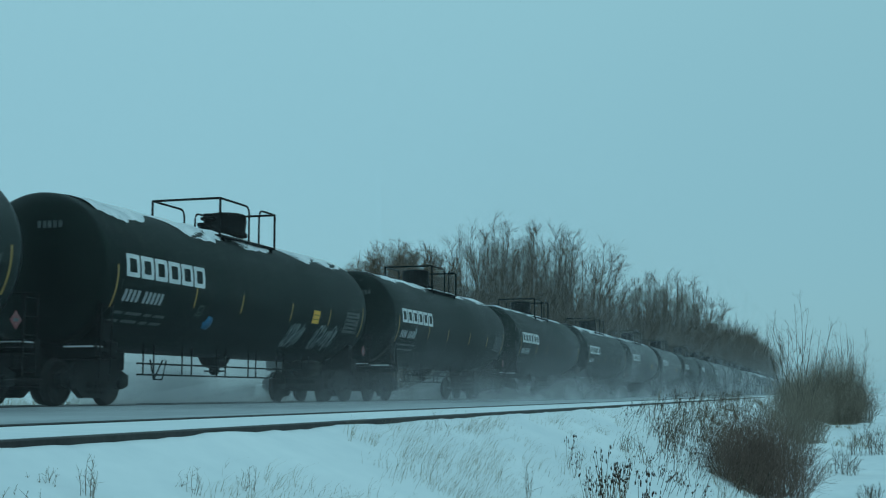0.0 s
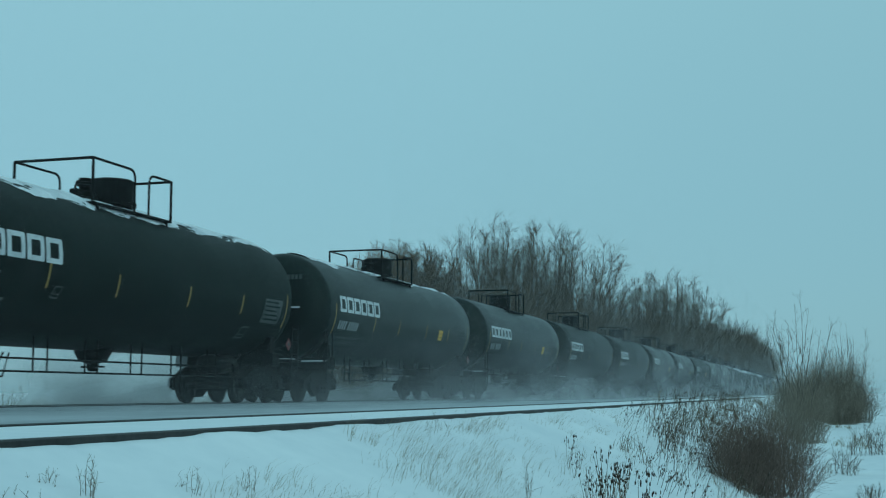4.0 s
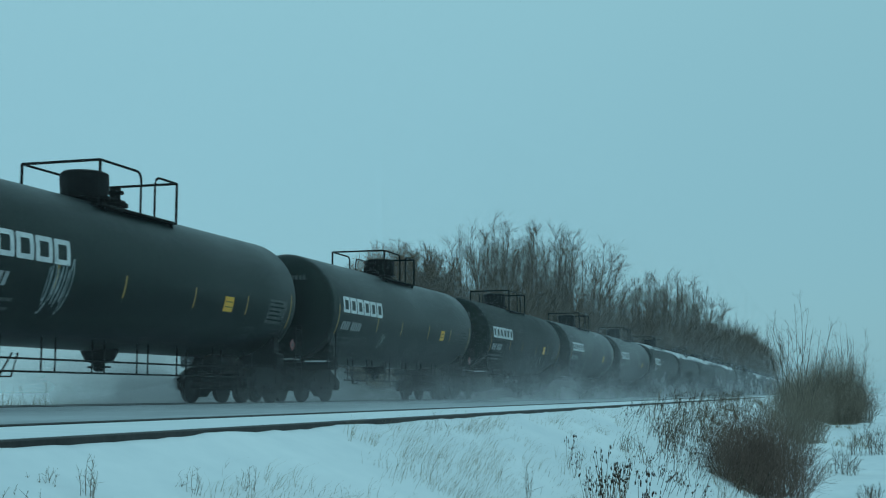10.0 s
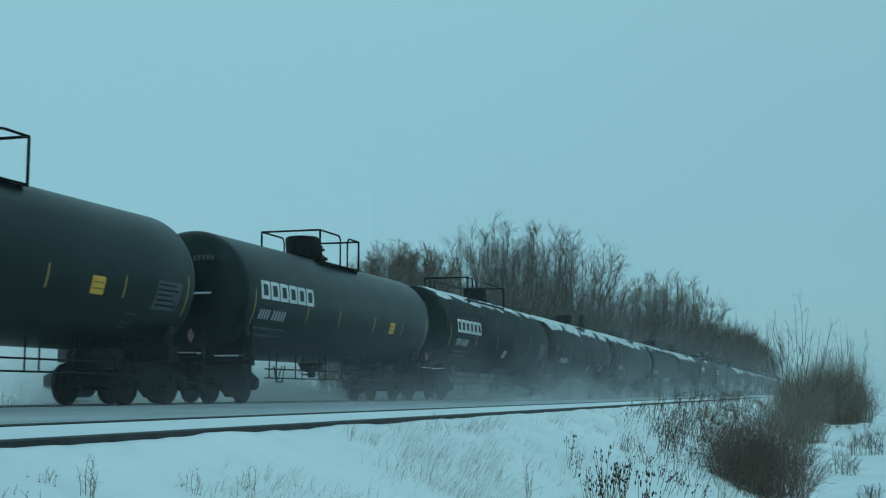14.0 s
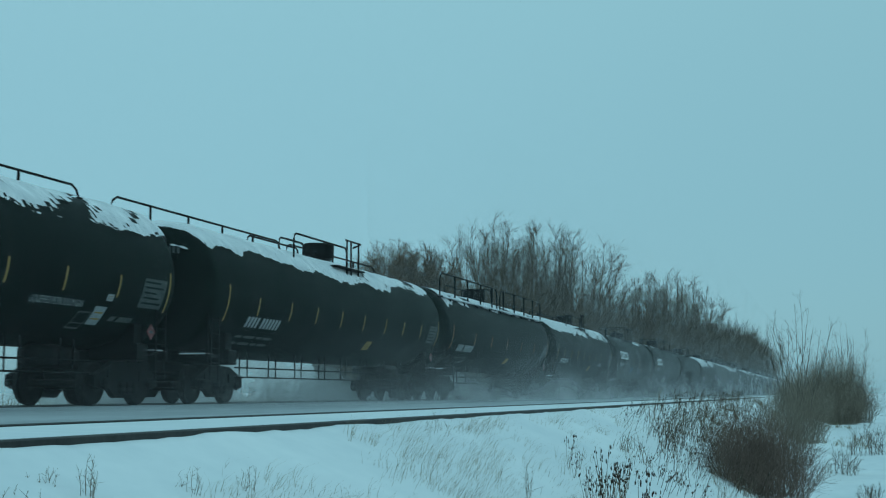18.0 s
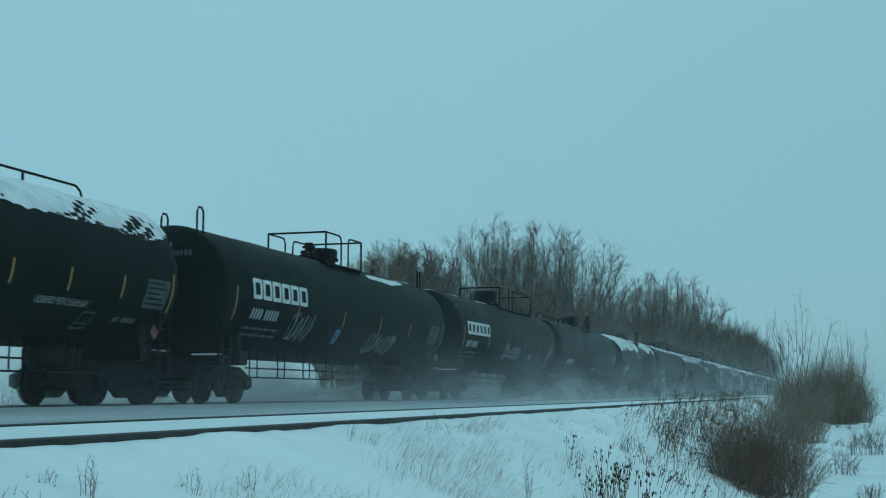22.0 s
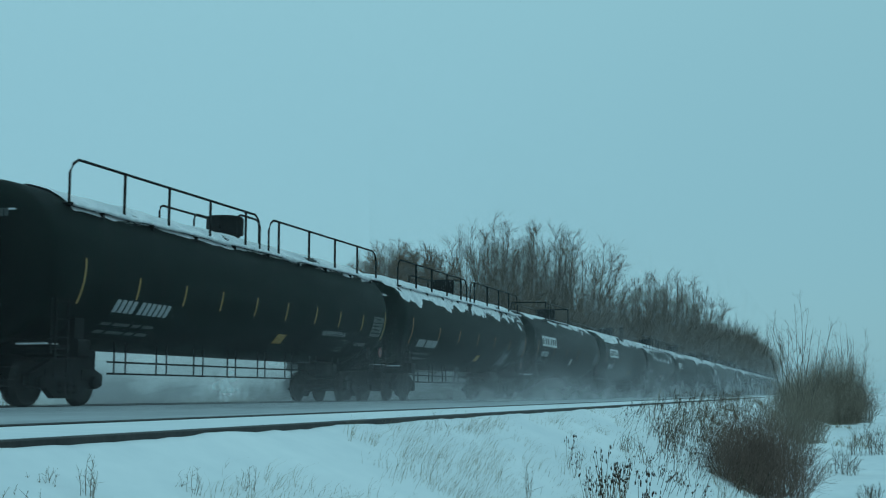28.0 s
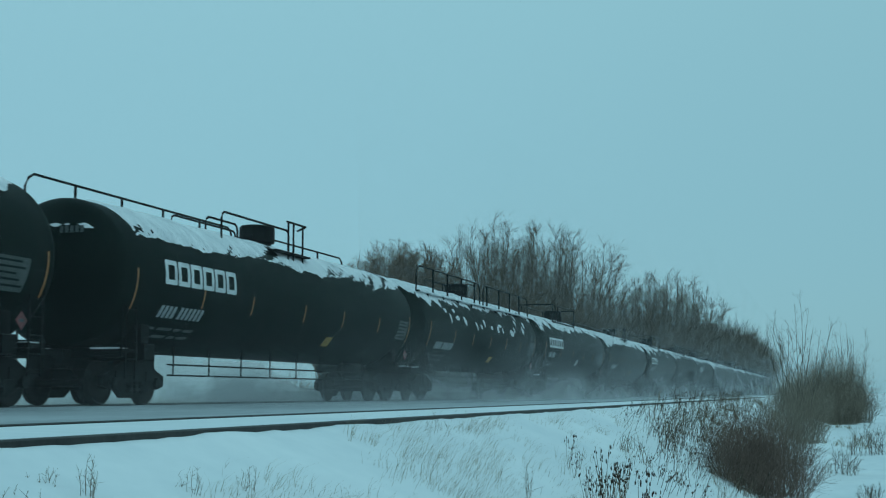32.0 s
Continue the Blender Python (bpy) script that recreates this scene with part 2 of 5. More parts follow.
def build_track(x, z, name, label):
    """Two rails with head, web and foot, sunk in the snow."""
    track = tagged(new(name), label, "railway track", kind="structure")
    track.location = (x, 0, z)
    sec = [(-0.068, -0.172), (0.068, -0.172), (0.066, -0.160), (0.012, -0.140), (0.009, -0.045), (0.034, -0.036), (0.036, -0.006), (0.028, 0.0),
           (-0.028, 0.0), (-0.036, -0.006), (-0.034, -0.036), (-0.009, -0.045), (-0.012, -0.140), (-0.066, -0.160)]
    n = len(sec)
    for side in (-1, 1):
        g = Geo()
        ys = [-60, 0, 20, 60, 200, 900]
        vs = [(side * 0.7525 + a, y, b) for y in ys for a, b in sec]
        fs = [(i * n + k, i * n + (k + 1) % n, (i + 1) * n + (k + 1) % n, (i + 1) * n + k) for i in range(len(ys) - 1) for k in range(n)]
        g.add(vs, fs + [tuple(range(n))[::-1], tuple((len(ys) - 1) * n + k for k in range(n))])
        part("rail", g, M_RAILTOP, track)
    return track


build_ground()
build_track(-3.82, 0.07, "siding_track", "rusty railway track sunk in snow, only railheads showing")
build_track(TRACK_X, 0.0, "main_track", "railway track in snow under the passing train")

# ---- tank cars ----
# A car's own space: y along the rails with the leading end at -y, +x the side towards the field, z = 0 the top of the rails.
R_TANK, Z_TANK = 1.60, 2.76
HEAD = 0.74                       # depth of a tank's domed end
# off: the tank's middle along the car; fore, aft: the trucks' middles
SHORT = dict(half=8.81, shell=7.32, off=-0.40, truck=6.75, fore=-7.25, aft=6.45)
LONG = dict(half=9.95, shell=8.85, off=0.03, truck=7.92, fore=-7.66, aft=8.0)
LONGER = dict(half=10.35, shell=9.15, off=-0.29, truck=7.92, fore=-8.25, aft=8.0)


def patch(geo, y0, y1, z0, z1, lift=0.006, slant=0.0):
    """A painted patch that follows the tank's side; slant shifts its upper edge along the car."""
    n = max(2, int((z1 - z0) / 0.12) + 1)
    vs, fs = [], []
    for i in range(n + 1):
        z = z0 + (z1 - z0) * i / n
        s = slant * (i / n - 0.5)
        x = math.sqrt(max(0.0, (R_TANK + lift) ** 2 - (z - Z_TANK) ** 2))
        vs += [(x, y0 + s, z), (x, y1 + s, z)]
    fs = [(2 * i, 2 * i + 1, 2 * i + 3, 2 * i + 2) for i in range(n)]
    return geo.add(vs, fs)


def block_logo(y0, length, z0, height):
    """Six heavy square rings with cut corners in a row, in place of a company mark."""
    out, pitch = [], length / 6

    def at(y, z):
        return (math.sqrt((R_TANK + 0.007) ** 2 - (z - Z_TANK) ** 2), y, z)
    for k in range(6):
        a, b = y0 + k * pitch, y0 + (k + 0.90) * pitch
        t, q, c, d = 0.23 * (b - a), 0.20 * height, 0.06 * height, 0.02 * height
        lo, hi, mid = z0, z0 + height, z0 + height / 2
        outer = [(a + c, lo), (b - c, lo), (b, lo + c), (b, mid), (b, hi - c), (b - c, hi), (a + c, hi), (a, hi - c), (a, mid), (a, lo + c)]
        inner = [(a + t + d, lo + q), (b - t - d, lo + q), (b - t, lo + q + d), (b - t, mid), (b - t, hi - q - d), (b - t - d, hi - q), (a + t + d, hi - q),
                 (a + t, hi - q - d), (a + t, mid), (a + t, lo + q + d)]
        n = len(outer)
        out.append(Geo().add([at(*p) for p in outer + inner], [(i, (i + 1) % n, n + (i + 1) % n, n + i) for i in range(n)]))
    return out


def bars(geo, y0, widths, z0, height, gap, slant=0.05):
    """Plain bars in place of writing that is not repeated here."""
    y = y0
    for w in widths:
        if w > 0:
            patch(geo, y, y + w, z0, z0 + height, slant=slant)
        y += abs(w) + gap
    return geo


def stripe_mesh(height, width=0.055):
    g = Geo()
    patch(g, -width / 2, width / 2, 2.42 - height / 2, 2.42 + height / 2, 0.007)
    return g


def tank_geo(shell):
    prof = []
    for i in range(13):
        a = math.pi / 2 * i / 12
        prof.append((-shell - HEAD * math.cos(a), max(0.02, R_TANK * math.sin(a))))
    body = [(-shell + 2 * shell * i / 8, R_TANK) for i in range(1, 9)]
    prof += body + [(-y, r) for y, r in prof[:12]][::-1]
    return Geo().lathe(prof, "y", 64, (0, 0, Z_TANK))


def wheelset_geo():
    r = 0.457
    half = [(0.845, 0.09), (0.83, 0.20), (0.80, 0.30), (0.822, 0.38), (0.822, r - 0.03), (0.81, r - 0.006), (0.705, r), (0.70, r + 0.026), (0.685, r + 0.026),
            (0.68, r - 0.06), (0.72, 0.28), (0.70, 0.15), (0.68, 0.085)]
    prof = [(1.06, 0.07), (0.90, 0.07)] + half + [(0.5, 0.08)]
    return Geo().lathe([(-s, q) for s, q in prof] + [(s, q) for s, q in prof[::-1]], "x", 24)


def side_frame_geo():
    """A cast side frame with its two window openings' webs, spring nest and journal ends."""
    g = Geo()
    outline = [(-1.24, 0.40), (-1.24, 0.62), (-1.02, 0.70), (-0.55, 0.90), (0.55, 0.90), (1.02, 0.70), (1.24, 0.62), (1.24, 0.40),
               (1.02, 0.33), (0.72, 0.36), (0.42, 0.15), (-0.42, 0.15), (-0.72, 0.36), (-1.02, 0.33)]
    n = len(outline)
    vs = [(x, y, z) for x in (-0.07, 0.07) for y, z in outline]
    g.add(vs, [tuple(range(n)), tuple(range(2 * n - 1, n - 1, -1))] + [(k, (k + 1) % n, (k + 1) % n + n, k + n) for k in range(n)])
    for s in (-1, 1):
        g.lathe([(0.07, 0.13), (0.15, 0.12), (0.17, 0.06)], "x", 12, (0, s * 0.89, 0.457))
        g.box(0.07, 0.10, s * 0.62 - 0.16, s * 0.62 + 0.16, 0.50, 0.72, 0.02)
    for k in (-1, 0, 1):
        g.lathe([(0.24, 0.10), (0.30, 0.12), (0.36, 0.10), (0.42, 0.12), (0.48, 0.10)], "z", 10, (0.05, k * 0.22, 0))
    return g


MESH = {}


def shared(name, maker, material, smooth=False):
    """The mesh of that name, made once."""
    if name not in MESH:
        MESH[name] = maker().mesh(name.split("/")[0], material, smooth)
    return MESH[name]


def rod(pts, r=0.028, sides=6):
    return Geo().tube(pts, r, sides)


def post(parent, x, y, z0, z1, name="post", r=0.028):
    key = "%s/%.2f" % (name, z1 - z0)
    ob = part(name, shared(key, lambda: rod([(0, 0, 0), (0, 0, z1 - z0)], r), M_STEEL), None, parent)
    ob.location = (x, y, z0)
    return ob


def part_mesh(name, me, parent, at=(0, 0, 0), label=""):
    ob = new(name, me)
    ob.parent = parent
    ob.location = at
    return tagged(ob, label)


def running_gear(car, dim):
    """Trucks, sills, saddles, couplers and the parts under the tank."""
    for s in (-1, 1):
        t = dim["fore"] if s < 0 else dim["aft"]
        truck = part_mesh("truck", shared("truck", lambda: Geo().box(-0.95, 0.95, -0.22, 0.22, 0.46, 0.80, 0.05).lathe([(0.80, 0.30), (0.92, 0.28)], "z", 16), M_STEEL), car, (0, t, 0))
        for side in (-1, 1):
            fr = part_mesh("side_frame", shared("side_frame", side_frame_geo, M_STEEL), truck, (side * 1.0, 0, 0))
            if side < 0:
                fr.rotation_euler = (0, 0, math.pi)
            part_mesh("wheelset", shared("wheelset", wheelset_geo, M_WHEEL, True), truck, (0, side * 0.89, 0.457))
            part_mesh("brake_beam", shared("brake_beam", lambda: Geo().box(-0.8, 0.8, -0.05, 0.05, 0.32, 0.42, 0.02), M_STEEL), truck, (0, side * 0.36, 0))
        g = Geo().box(-1.42, 1.42, -0.22, 0.22, 0.94, 1.30, 0.03)
        g.box(-1.30, 1.30, -0.16, 0.16, 1.30, 1.72, 0.02)
        part_mesh("saddle", shared("saddle", lambda: g, M_STEEL), car, (0, t, 0))
        y0, y1 = dim["truck"] - 1.9, dim["half"] - 0.62
        sill = part_mesh("stub_sill", shared("stub_sill/%.1f" % y1, lambda: Geo().box(-0.26, 0.26, y0, y1, 0.76, 1.16, 0.02), M_STEEL), car)
        deck_y = dim["half"] - 1.15
        deck = part_mesh("end_platform", shared("end_platform", lambda: Geo().box(-1.45, 1.45, -0.42, 0.20, 1.08, 1.16, 0.01).box(-1.45, 1.45, 0.16, 0.22, 0.98, 1.24, 0.01), M_STEEL), car, (0, s * deck_y, 0))
        part_mesh("deck_snow", shared("deck_snow", lambda: Geo().box(0.75, 1.40, -0.30, 0.10, 1.16, 1.19, 0.012), M_CAP), car, (0, s * deck_y, 0))
        part_mesh("deck_snow", shared("deck_snow/far", lambda: Geo().box(-1.2, -0.2, -0.25, 0.12, 1.16, 1.185, 0.01), M_CAP), car, (0, s * deck_y, 0))
        coup = part_mesh("coupler", shared("coupler", lambda: Geo().box(-0.09, 0.09, -0.40, 0.30, 0.78, 0.98, 0.02).box(-0.20, 0.16, 0.28, 0.60, 0.72, 1.04, 0.05), M_STEEL), car, (0, s * (dim["half"] - 0.62), 0))
        if s < 0:
            sill.rotation_euler = deck.rotation_euler = coup.rotation_euler = (0, 0, math.pi)
        # corner ladder and end rail
        for side in (-1, 1):
            lad = part_mesh("corner_ladder", shared("corner_ladder", ladder_geo, M_STEEL), car, (side * 1.46, s * (deck_y - 0.12), 0))
            post(car, side * 1.42, s * (deck_y + 0.16), 1.16, 2.10, "end_post", 0.02)
        part_mesh("end_rail", shared("end_rail", lambda: rod([(-1.42, 0, 2.10), (1.42, 0, 2.10)], 0.02), M_STEEL), car, (0, s * (deck_y + 0.16), 0))
        part_mesh("air_hose", shared("air_hose", lambda: rod([(0.35, 0, 0.80), (0.36, 0.25, 0.62), (0.34, 0.50, 0.42), (0.30, 0.62, 0.40)], 0.025), M_STEEL), car, (0, s * (dim["half"] - 0.72), 0))
    part_mesh("air_reservoir", shared("air_reservoir", lambda: Geo().lathe([(-0.75, 0.10), (-0.66, 0.24), (0.66, 0.24), (0.75, 0.10)], "y", 16), M_STEEL, True), car, (0.55, dim["truck"] - 1.95, 0.98))
    part_mesh("brake_cylinder", shared("brake_cylinder", lambda: Geo().lathe([(-0.35, 0.06), (-0.34, 0.19), (0.16, 0.19), (0.20, 0.11), (0.42, 0.09)], "y", 14), M_STEEL, True), car, (-0.5, -dim["truck"] + 1.7, 0.95))
    part_mesh("brake_wheel", shared("brake_wheel", brake_wheel_geo, M_STEEL), car, (0.75, -(dim["half"] - 1.32), 2.25))


def ladder_geo():
    g = Geo()
    for y in (-0.2, 0.2):
        g.box(-0.015, 0.015, y - 0.025, y + 0.025, 0.55, 2.05)
    for k in range(5):
        g.tube([(0, -0.2, 0.62 + 0.34 * k), (0, 0.2, 0.62 + 0.34 * k)], 0.016, 5)
    return g


def brake_wheel_geo():
    g, n = Geo(), 14
    ring = [(0.28 * math.cos(2 * math.pi * k / n), 0, 0.28 * math.sin(2 * math.pi * k / n)) for k in range(n + 1)]
    g.tube(ring, 0.02, 5, False)
    for k in range(4):
        g.tube([(0, 0, 0), ring[k * n // 4]], 0.014, 4)
    return g.tube([(0, -0.1, 0), (0, 0.3, 0)], 0.04, 6)


def side_pipes(car, dim, low=0.65, step=1.73):
    """The pipe rail that hangs under the tank on the field side."""
    a, b = -dim["truck"] + 1.0, dim["truck"] - 1.0
    for z, nm in ((low, "lower_pipe"), (low + 0.24, "upper_pipe")):
        part_mesh(nm, shared("%s/%.1f" % (nm, b), lambda: rod([(0, a, 0), (0, b, 0)], 0.022), M_STEEL), car, (1.12, 0, z))
    y = a + 0.25
    while y < b:
        for dy in (0.0, 0.45):
            post(car, 1.12, y + dy, low, low + 0.66, "hanger", 0.02)
        y += step
    if dim["half"] > 9:
        return
    for s in (-1, 1):
        part_mesh("hanger_brace", shared("hanger_brace", lambda: Geo().tube([(1.12, -0.35, 0.98), (1.12, -0.18, 0.55), (1.12, 0.18, 0.55), (1.12, 0.35, 0.98)], 0.02, 5)
                                         .tube([(1.12, 0.18, 0.98), (1.12, -0.18, 0.55)], 0.018, 5), M_STEEL), car, (0, s * (b - 0.9), 0))
    part_mesh("outlet_valve", shared("outlet_valve", lambda: Geo().lathe([(0.72, 0.07), (0.76, 0.12), (0.90, 0.14), (0.94, 0.30), (1.16, 0.42), (1.22, 0.42)], "z", 16).box(-0.28, 0.28, -0.03, 0.03, 0.80, 0.84), M_STEEL), car)


def bent(a, b, c, d):
    """A rail that rises, runs and comes down in a curve."""
    b, c, d = Vector(b), Vector(c), Vector(d)
    arc = []
    for i in range(6):
        t = i / 5
        p, q = c + (b - c).normalized() * 0.22, c + (d - c).normalized() * 0.22
        arc.append((1 - t) ** 2 * p + 2 * t * (1 - t) * c + t * t * q)
    return [Vector(a), b] + arc + [d]


def dome_platform(car, y0=-1.7, y1=1.54, drum=-0.72, valve=0.15, split=0.0, width=0.95, flat=False, deck=True):
    """The manway with its platform, and the rails that stand round it."""
    zt, zr = 4.14, 5.10
    if deck:
        g = Geo()
        for s in (-1, 1):
            g.box(s * 0.68 - 0.30, s * 0.68 + 0.30, y0, y1, zt, zt + 0.05, 0.01)
        part("platform", g, M_STEEL, car)
        for s in (-1, 1):
            for y in (y0 + 0.2, y1 - 0.2):
                part_mesh("bracket", shared("bracket", lambda: Geo().box(-0.03, 0.03, -0.03, 0.03, 3.78, 4.13), M_STEEL), car, (s * width, y, 0))
    part_mesh("nozzle", shared("nozzle", lambda: Geo().lathe([(4.20, 0.46), (4.42, 0.46), (4.42, 0.56), (4.50, 0.56), (4.50, 0.4)], "z", 20), M_STEEL), car, (0, drum, 0))
    h = 0.30 if flat else 0.52
    part_mesh("manway", shared("manway/%.1f" % h, lambda: Geo().lathe([(4.46, 0.40), (4.48, 0.50), (4.46 + 0.7 * h, 0.53), (4.46 + h, 0.52), (4.50 + h, 0.46), (4.52 + h, 0.2)], "z", 18), M_STEEL), car, (0, drum, 0))
    part_mesh("valve", shared("valve", lambda: Geo().lathe([(4.24, 0.22), (4.40, 0.22), (4.42, 0.30), (4.50, 0.30), (4.50, 0.14), (4.70, 0.12), (4.72, 0.20), (4.78, 0.20), (4.80, 0.13), (4.88, 0.13)], "z", 12)
                              .box(-0.1, 0.1, -0.42, 0.30, 4.50, 4.60, 0.02), M_STEEL), car, (0.05, valve, 0))
    for y, nm in ((y0, "front_rail"), (y1, "rear_rail")):
        part(nm, rod([(-width, y, zr), (width, y, zr)], 0.032), M_STEEL, car)
        for s in (-1, 1):
            post(car, s * width, y, zt, zr, "corner_post", 0.034)
    for s in (-1, 1):
        part("side_rail", rod(bent((s * width, y0, zr), (s * width, y0 + 0.1, zr), (s * width, split - 0.05, zr), (s * width, split - 0.05, zt))), M_STEEL, car)
        part("gate_rail", rod(bent((s * width, y1, zr), (s * width, y1 - 0.1, zr), (s * width, split + 0.55, zr), (s * width, split + 0.55, zt))), M_STEEL, car)


def loop_rail(car, x, y0, y1, zt, zr):
    """A bent hoop of pipe standing along the car."""
    r = 0.16
    part("loop_rail", rod([(x, y0, zt), (x, y0, zr - r), (x, y0 + 0.05, zr - 0.05), (x, y0 + r, zr), (x, y1 - r, zr), (x, y1 - 0.05, zr - 0.05), (x, y1, zr - r), (x, y1, zt)], 0.03), M_STEEL, car)


def housing(car, y, z0=4.30, z1=4.94, r=0.50):
    """The low protective housing over the valves of a gas car."""
    part_mesh("nozzle", shared("nozzle/low", lambda: Geo().lathe([(4.22, 0.40), (4.48, 0.40)], "z", 20), M_STEEL), car, (0, y, 0))
    part_mesh("valve_housing", shared("valve_housing", lambda: Geo().lathe([(z0 + 0.14, 0.42), (z0 + 0.16, r), (z1 - 0.05, r), (z1, r - 0.04), (z1 + 0.02, 0.2)], "z", 18)
              .box(-0.12, 0.12, -r - 0.06, r + 0.06, z0 + 0.25, z0 + 0.35, 0.02), M_STEEL), car, (0, y, 0))


def long_rail(car, side, y0, y1, posts, zt=3.96, zr=4.90, x=1.10):
    """A handrail on posts along the tank's shoulder, bent down at both ends."""
    e = 0.30
    part("handrail", rod([(side * x, y0, zt), (side * x, y0, zr - e), (side * x, y0 + 0.12, zr - 0.1), (side * x, y0 + e, zr), (side * x, y1 - e, zr),
                          (side * x, y1 - 0.12, zr - 0.1), (side * x, y1, zr - e), (side * x, y1, zt)], 0.03), M_STEEL, car)
    for y in posts:
        post(car, side * x, y, zt - 0.1, zr, "rail_post", 0.036)


def snow_cap(seed, shell, far, near, rough, holes=0.0, head=True, flap=0.0, run=2.0):
    """Settled snow on the tank's top with a torn, streaked lower edge."""
    vs, fs, ny, na = [], [], 420, 16
    end = shell + (0.34 if head else -0.3)
    for i in range(ny + 1):
        y = -end + 2 * end * i / ny
        e = near + 5 + rough * (noise.noise((y * 0.45, seed * 7.3, 0)) + 0.6 * noise.noise((y * 1.3, seed * 3.1, 4)) + 0.34 * noise.noise((y * 3.7, seed, 8))
                            + 0.10 * noise.noise((y * 9.0, seed, 3)))
        if holes:
            e -= holes * max(0.0, noise.noise((y * 0.6, seed * 1.7, 2.0)) + 0.05) * abs(near) * 2
        e += flap * math.exp(-(y + end) / run) * (0.75 + 0.6 * noise.noise((y * 1.3, seed, 5)))
        e = max(e, -far * 0.5)
        r = R_TANK
        if abs(y) > shell:
            r = R_TANK * math.sqrt(max(0.05, 1 - ((abs(y) - shell) / HEAD) ** 2))
        for k in range(na + 1):
            t = 1 - (1 - k / na) ** 2
            a = radians(-far + (e + far) * t)
            slip = 0.10 * t * t
            thick = 0.05 * min(1.0, 5.0 * (1 - t) * t + 0.15) * (0.8 + 0.9 * noise.noise((y * 1.6, a * 3, seed)) + 0.5 * noise.noise((y * 4.0 - a * 6, a * 4, seed)))
            q = r + 0.008 + max(0.0, thick)
            vs.append((q * math.sin(a), y + slip, Z_TANK + q * math.cos(a)))
    w = na + 1
    for i in range(ny):
        for k in range(na):
            # scoured gaps in slanting streaks, most near the lower edge and the trailing end
            ay = i * 2 * end / ny
            low, back = k / na, ay / (2 * end)
            streak = noise.noise((ay * 0.9 + k * 0.22, k * 0.10, seed * 2.3)) + 0.55 * noise.noise((ay * 3.6 + k * 0.9, k * 0.22, seed)) + 0.25 * noise.noise((ay * 9.0 + k * 1.6, k * 0.5, seed))
            if low > 0.25 and streak < -0.95 + 0.72 * low * low + 0.42 * back:
                continue
            fs.append((i * w + k, i * w + k + 1, (i + 1) * w + k + 1, (i + 1) * w + k))
    geo = Geo()
    geo.v, geo.f = vs, fs
    return geo


def snow_patch(car, seed, y, a, length, drop, slip=0.3, name="snow_patch", material=None, label="scrap of snow stuck to the side"):
    """A ragged scrap of snow stuck to the tank's side, a degrees down from the top."""
    rng = random.Random(seed)
    n, vs, fs = 18, [], []
    for ring, (q, lift) in enumerate(((1.0, 0.004), (0.72, 0.030))):
        for i in range(n):
            w = 6.2832 * i / n
            k = q * (0.62 + 0.75 * abs(noise.noise((math.cos(w) * 1.6, math.sin(w) * 1.6, seed * 1.37))) + 0.12 * rng.random())
            da, dy = drop * k * math.sin(w), length * k * math.cos(w)
            t, r = radians(a + da), R_TANK + lift
            vs.append((r * math.sin(t), y + dy + slip * da / 20, Z_TANK + r * math.cos(t)))
    r = R_TANK + 0.034
    vs.append((r * math.sin(radians(a)), y, Z_TANK + r * math.cos(radians(a))))
    for i in range(n):
        j = (i + 1) % n
        fs.append((i, j, n + j, n + i))
        fs.append((n + i, n + j, 2 * n))
    g = Geo()
    g.v, g.f = vs, fs
    return part(name, g, material or M_CAP, car, label, True)


def new_car(dim, label, material=None):
    car = tagged(new("tank_car"), label, "tank car", group="cars of the passing train")
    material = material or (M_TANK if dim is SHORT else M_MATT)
    key = "tank/%.2f%s" % (dim["shell"], material.name)
    part_mesh("tank", shared(key, lambda: tank_geo(dim["shell"]), material, True), car, (0, dim["off"], 0))
    running_gear(car, dim)
    side_pipes(car, dim)
    return car


def stripes(car, ys, tall, material=None, long_ends=True):
    for i, y in enumerate(ys):
        end = long_ends and i in (0, len(ys) - 1)
        h = 0.88 if end else tall
        nm = "stripe/%.2f%s" % (h, "o" if material else "")
        part_mesh("reflective_stripe", shared(nm, lambda: stripe_mesh(h), material or M_YELLOW), car, (0, y, 0))


def placards(car, dim):
    g = Geo()
    d = 0.17
    g.add([(0, -d, 0), (0, 0, -d), (0, d, 0), (0, 0, d), (-0.012, -d, 0), (-0.012, 0, -d), (-0.012, d, 0), (-0.012, 0, d)],
          [(0, 1, 2, 3), (7, 6, 5, 4), (0, 4, 5, 1), (1, 5, 6, 2), (2, 6, 7, 3), (3, 7, 4, 0)])
    p = part_mesh("placard", shared("placard", lambda: g, M_RED), car, (1.50, dim["half"] - 1.75, 1.55), "red diamond hazard placard")
    part_mesh("placard_band", shared("placard_band", lambda: Geo().box(0, 0.004, -0.07, 0.07, -0.03, 0.03), M_DIM), p)


def rear_panel(car, y, z=2.05, w=1.05, h=0.62):
    """The faded stencil panel with its rows of unreadable small print."""
    pan = part("stencil_panel", patch(Geo(), y, y + w, z, z + h, 0.005, 0.08), M_DIM, car, "pale grey stencil panel with small print")
    for k in range(5):
        part("print_line", patch(Geo(), y + 0.06, y + w - 0.10 - 0.12 * (k % 3), z + 0.08 + 0.11 * k, z + 0.12 + 0.11 * k, 0.009, 0.0), M_TANK, pan)


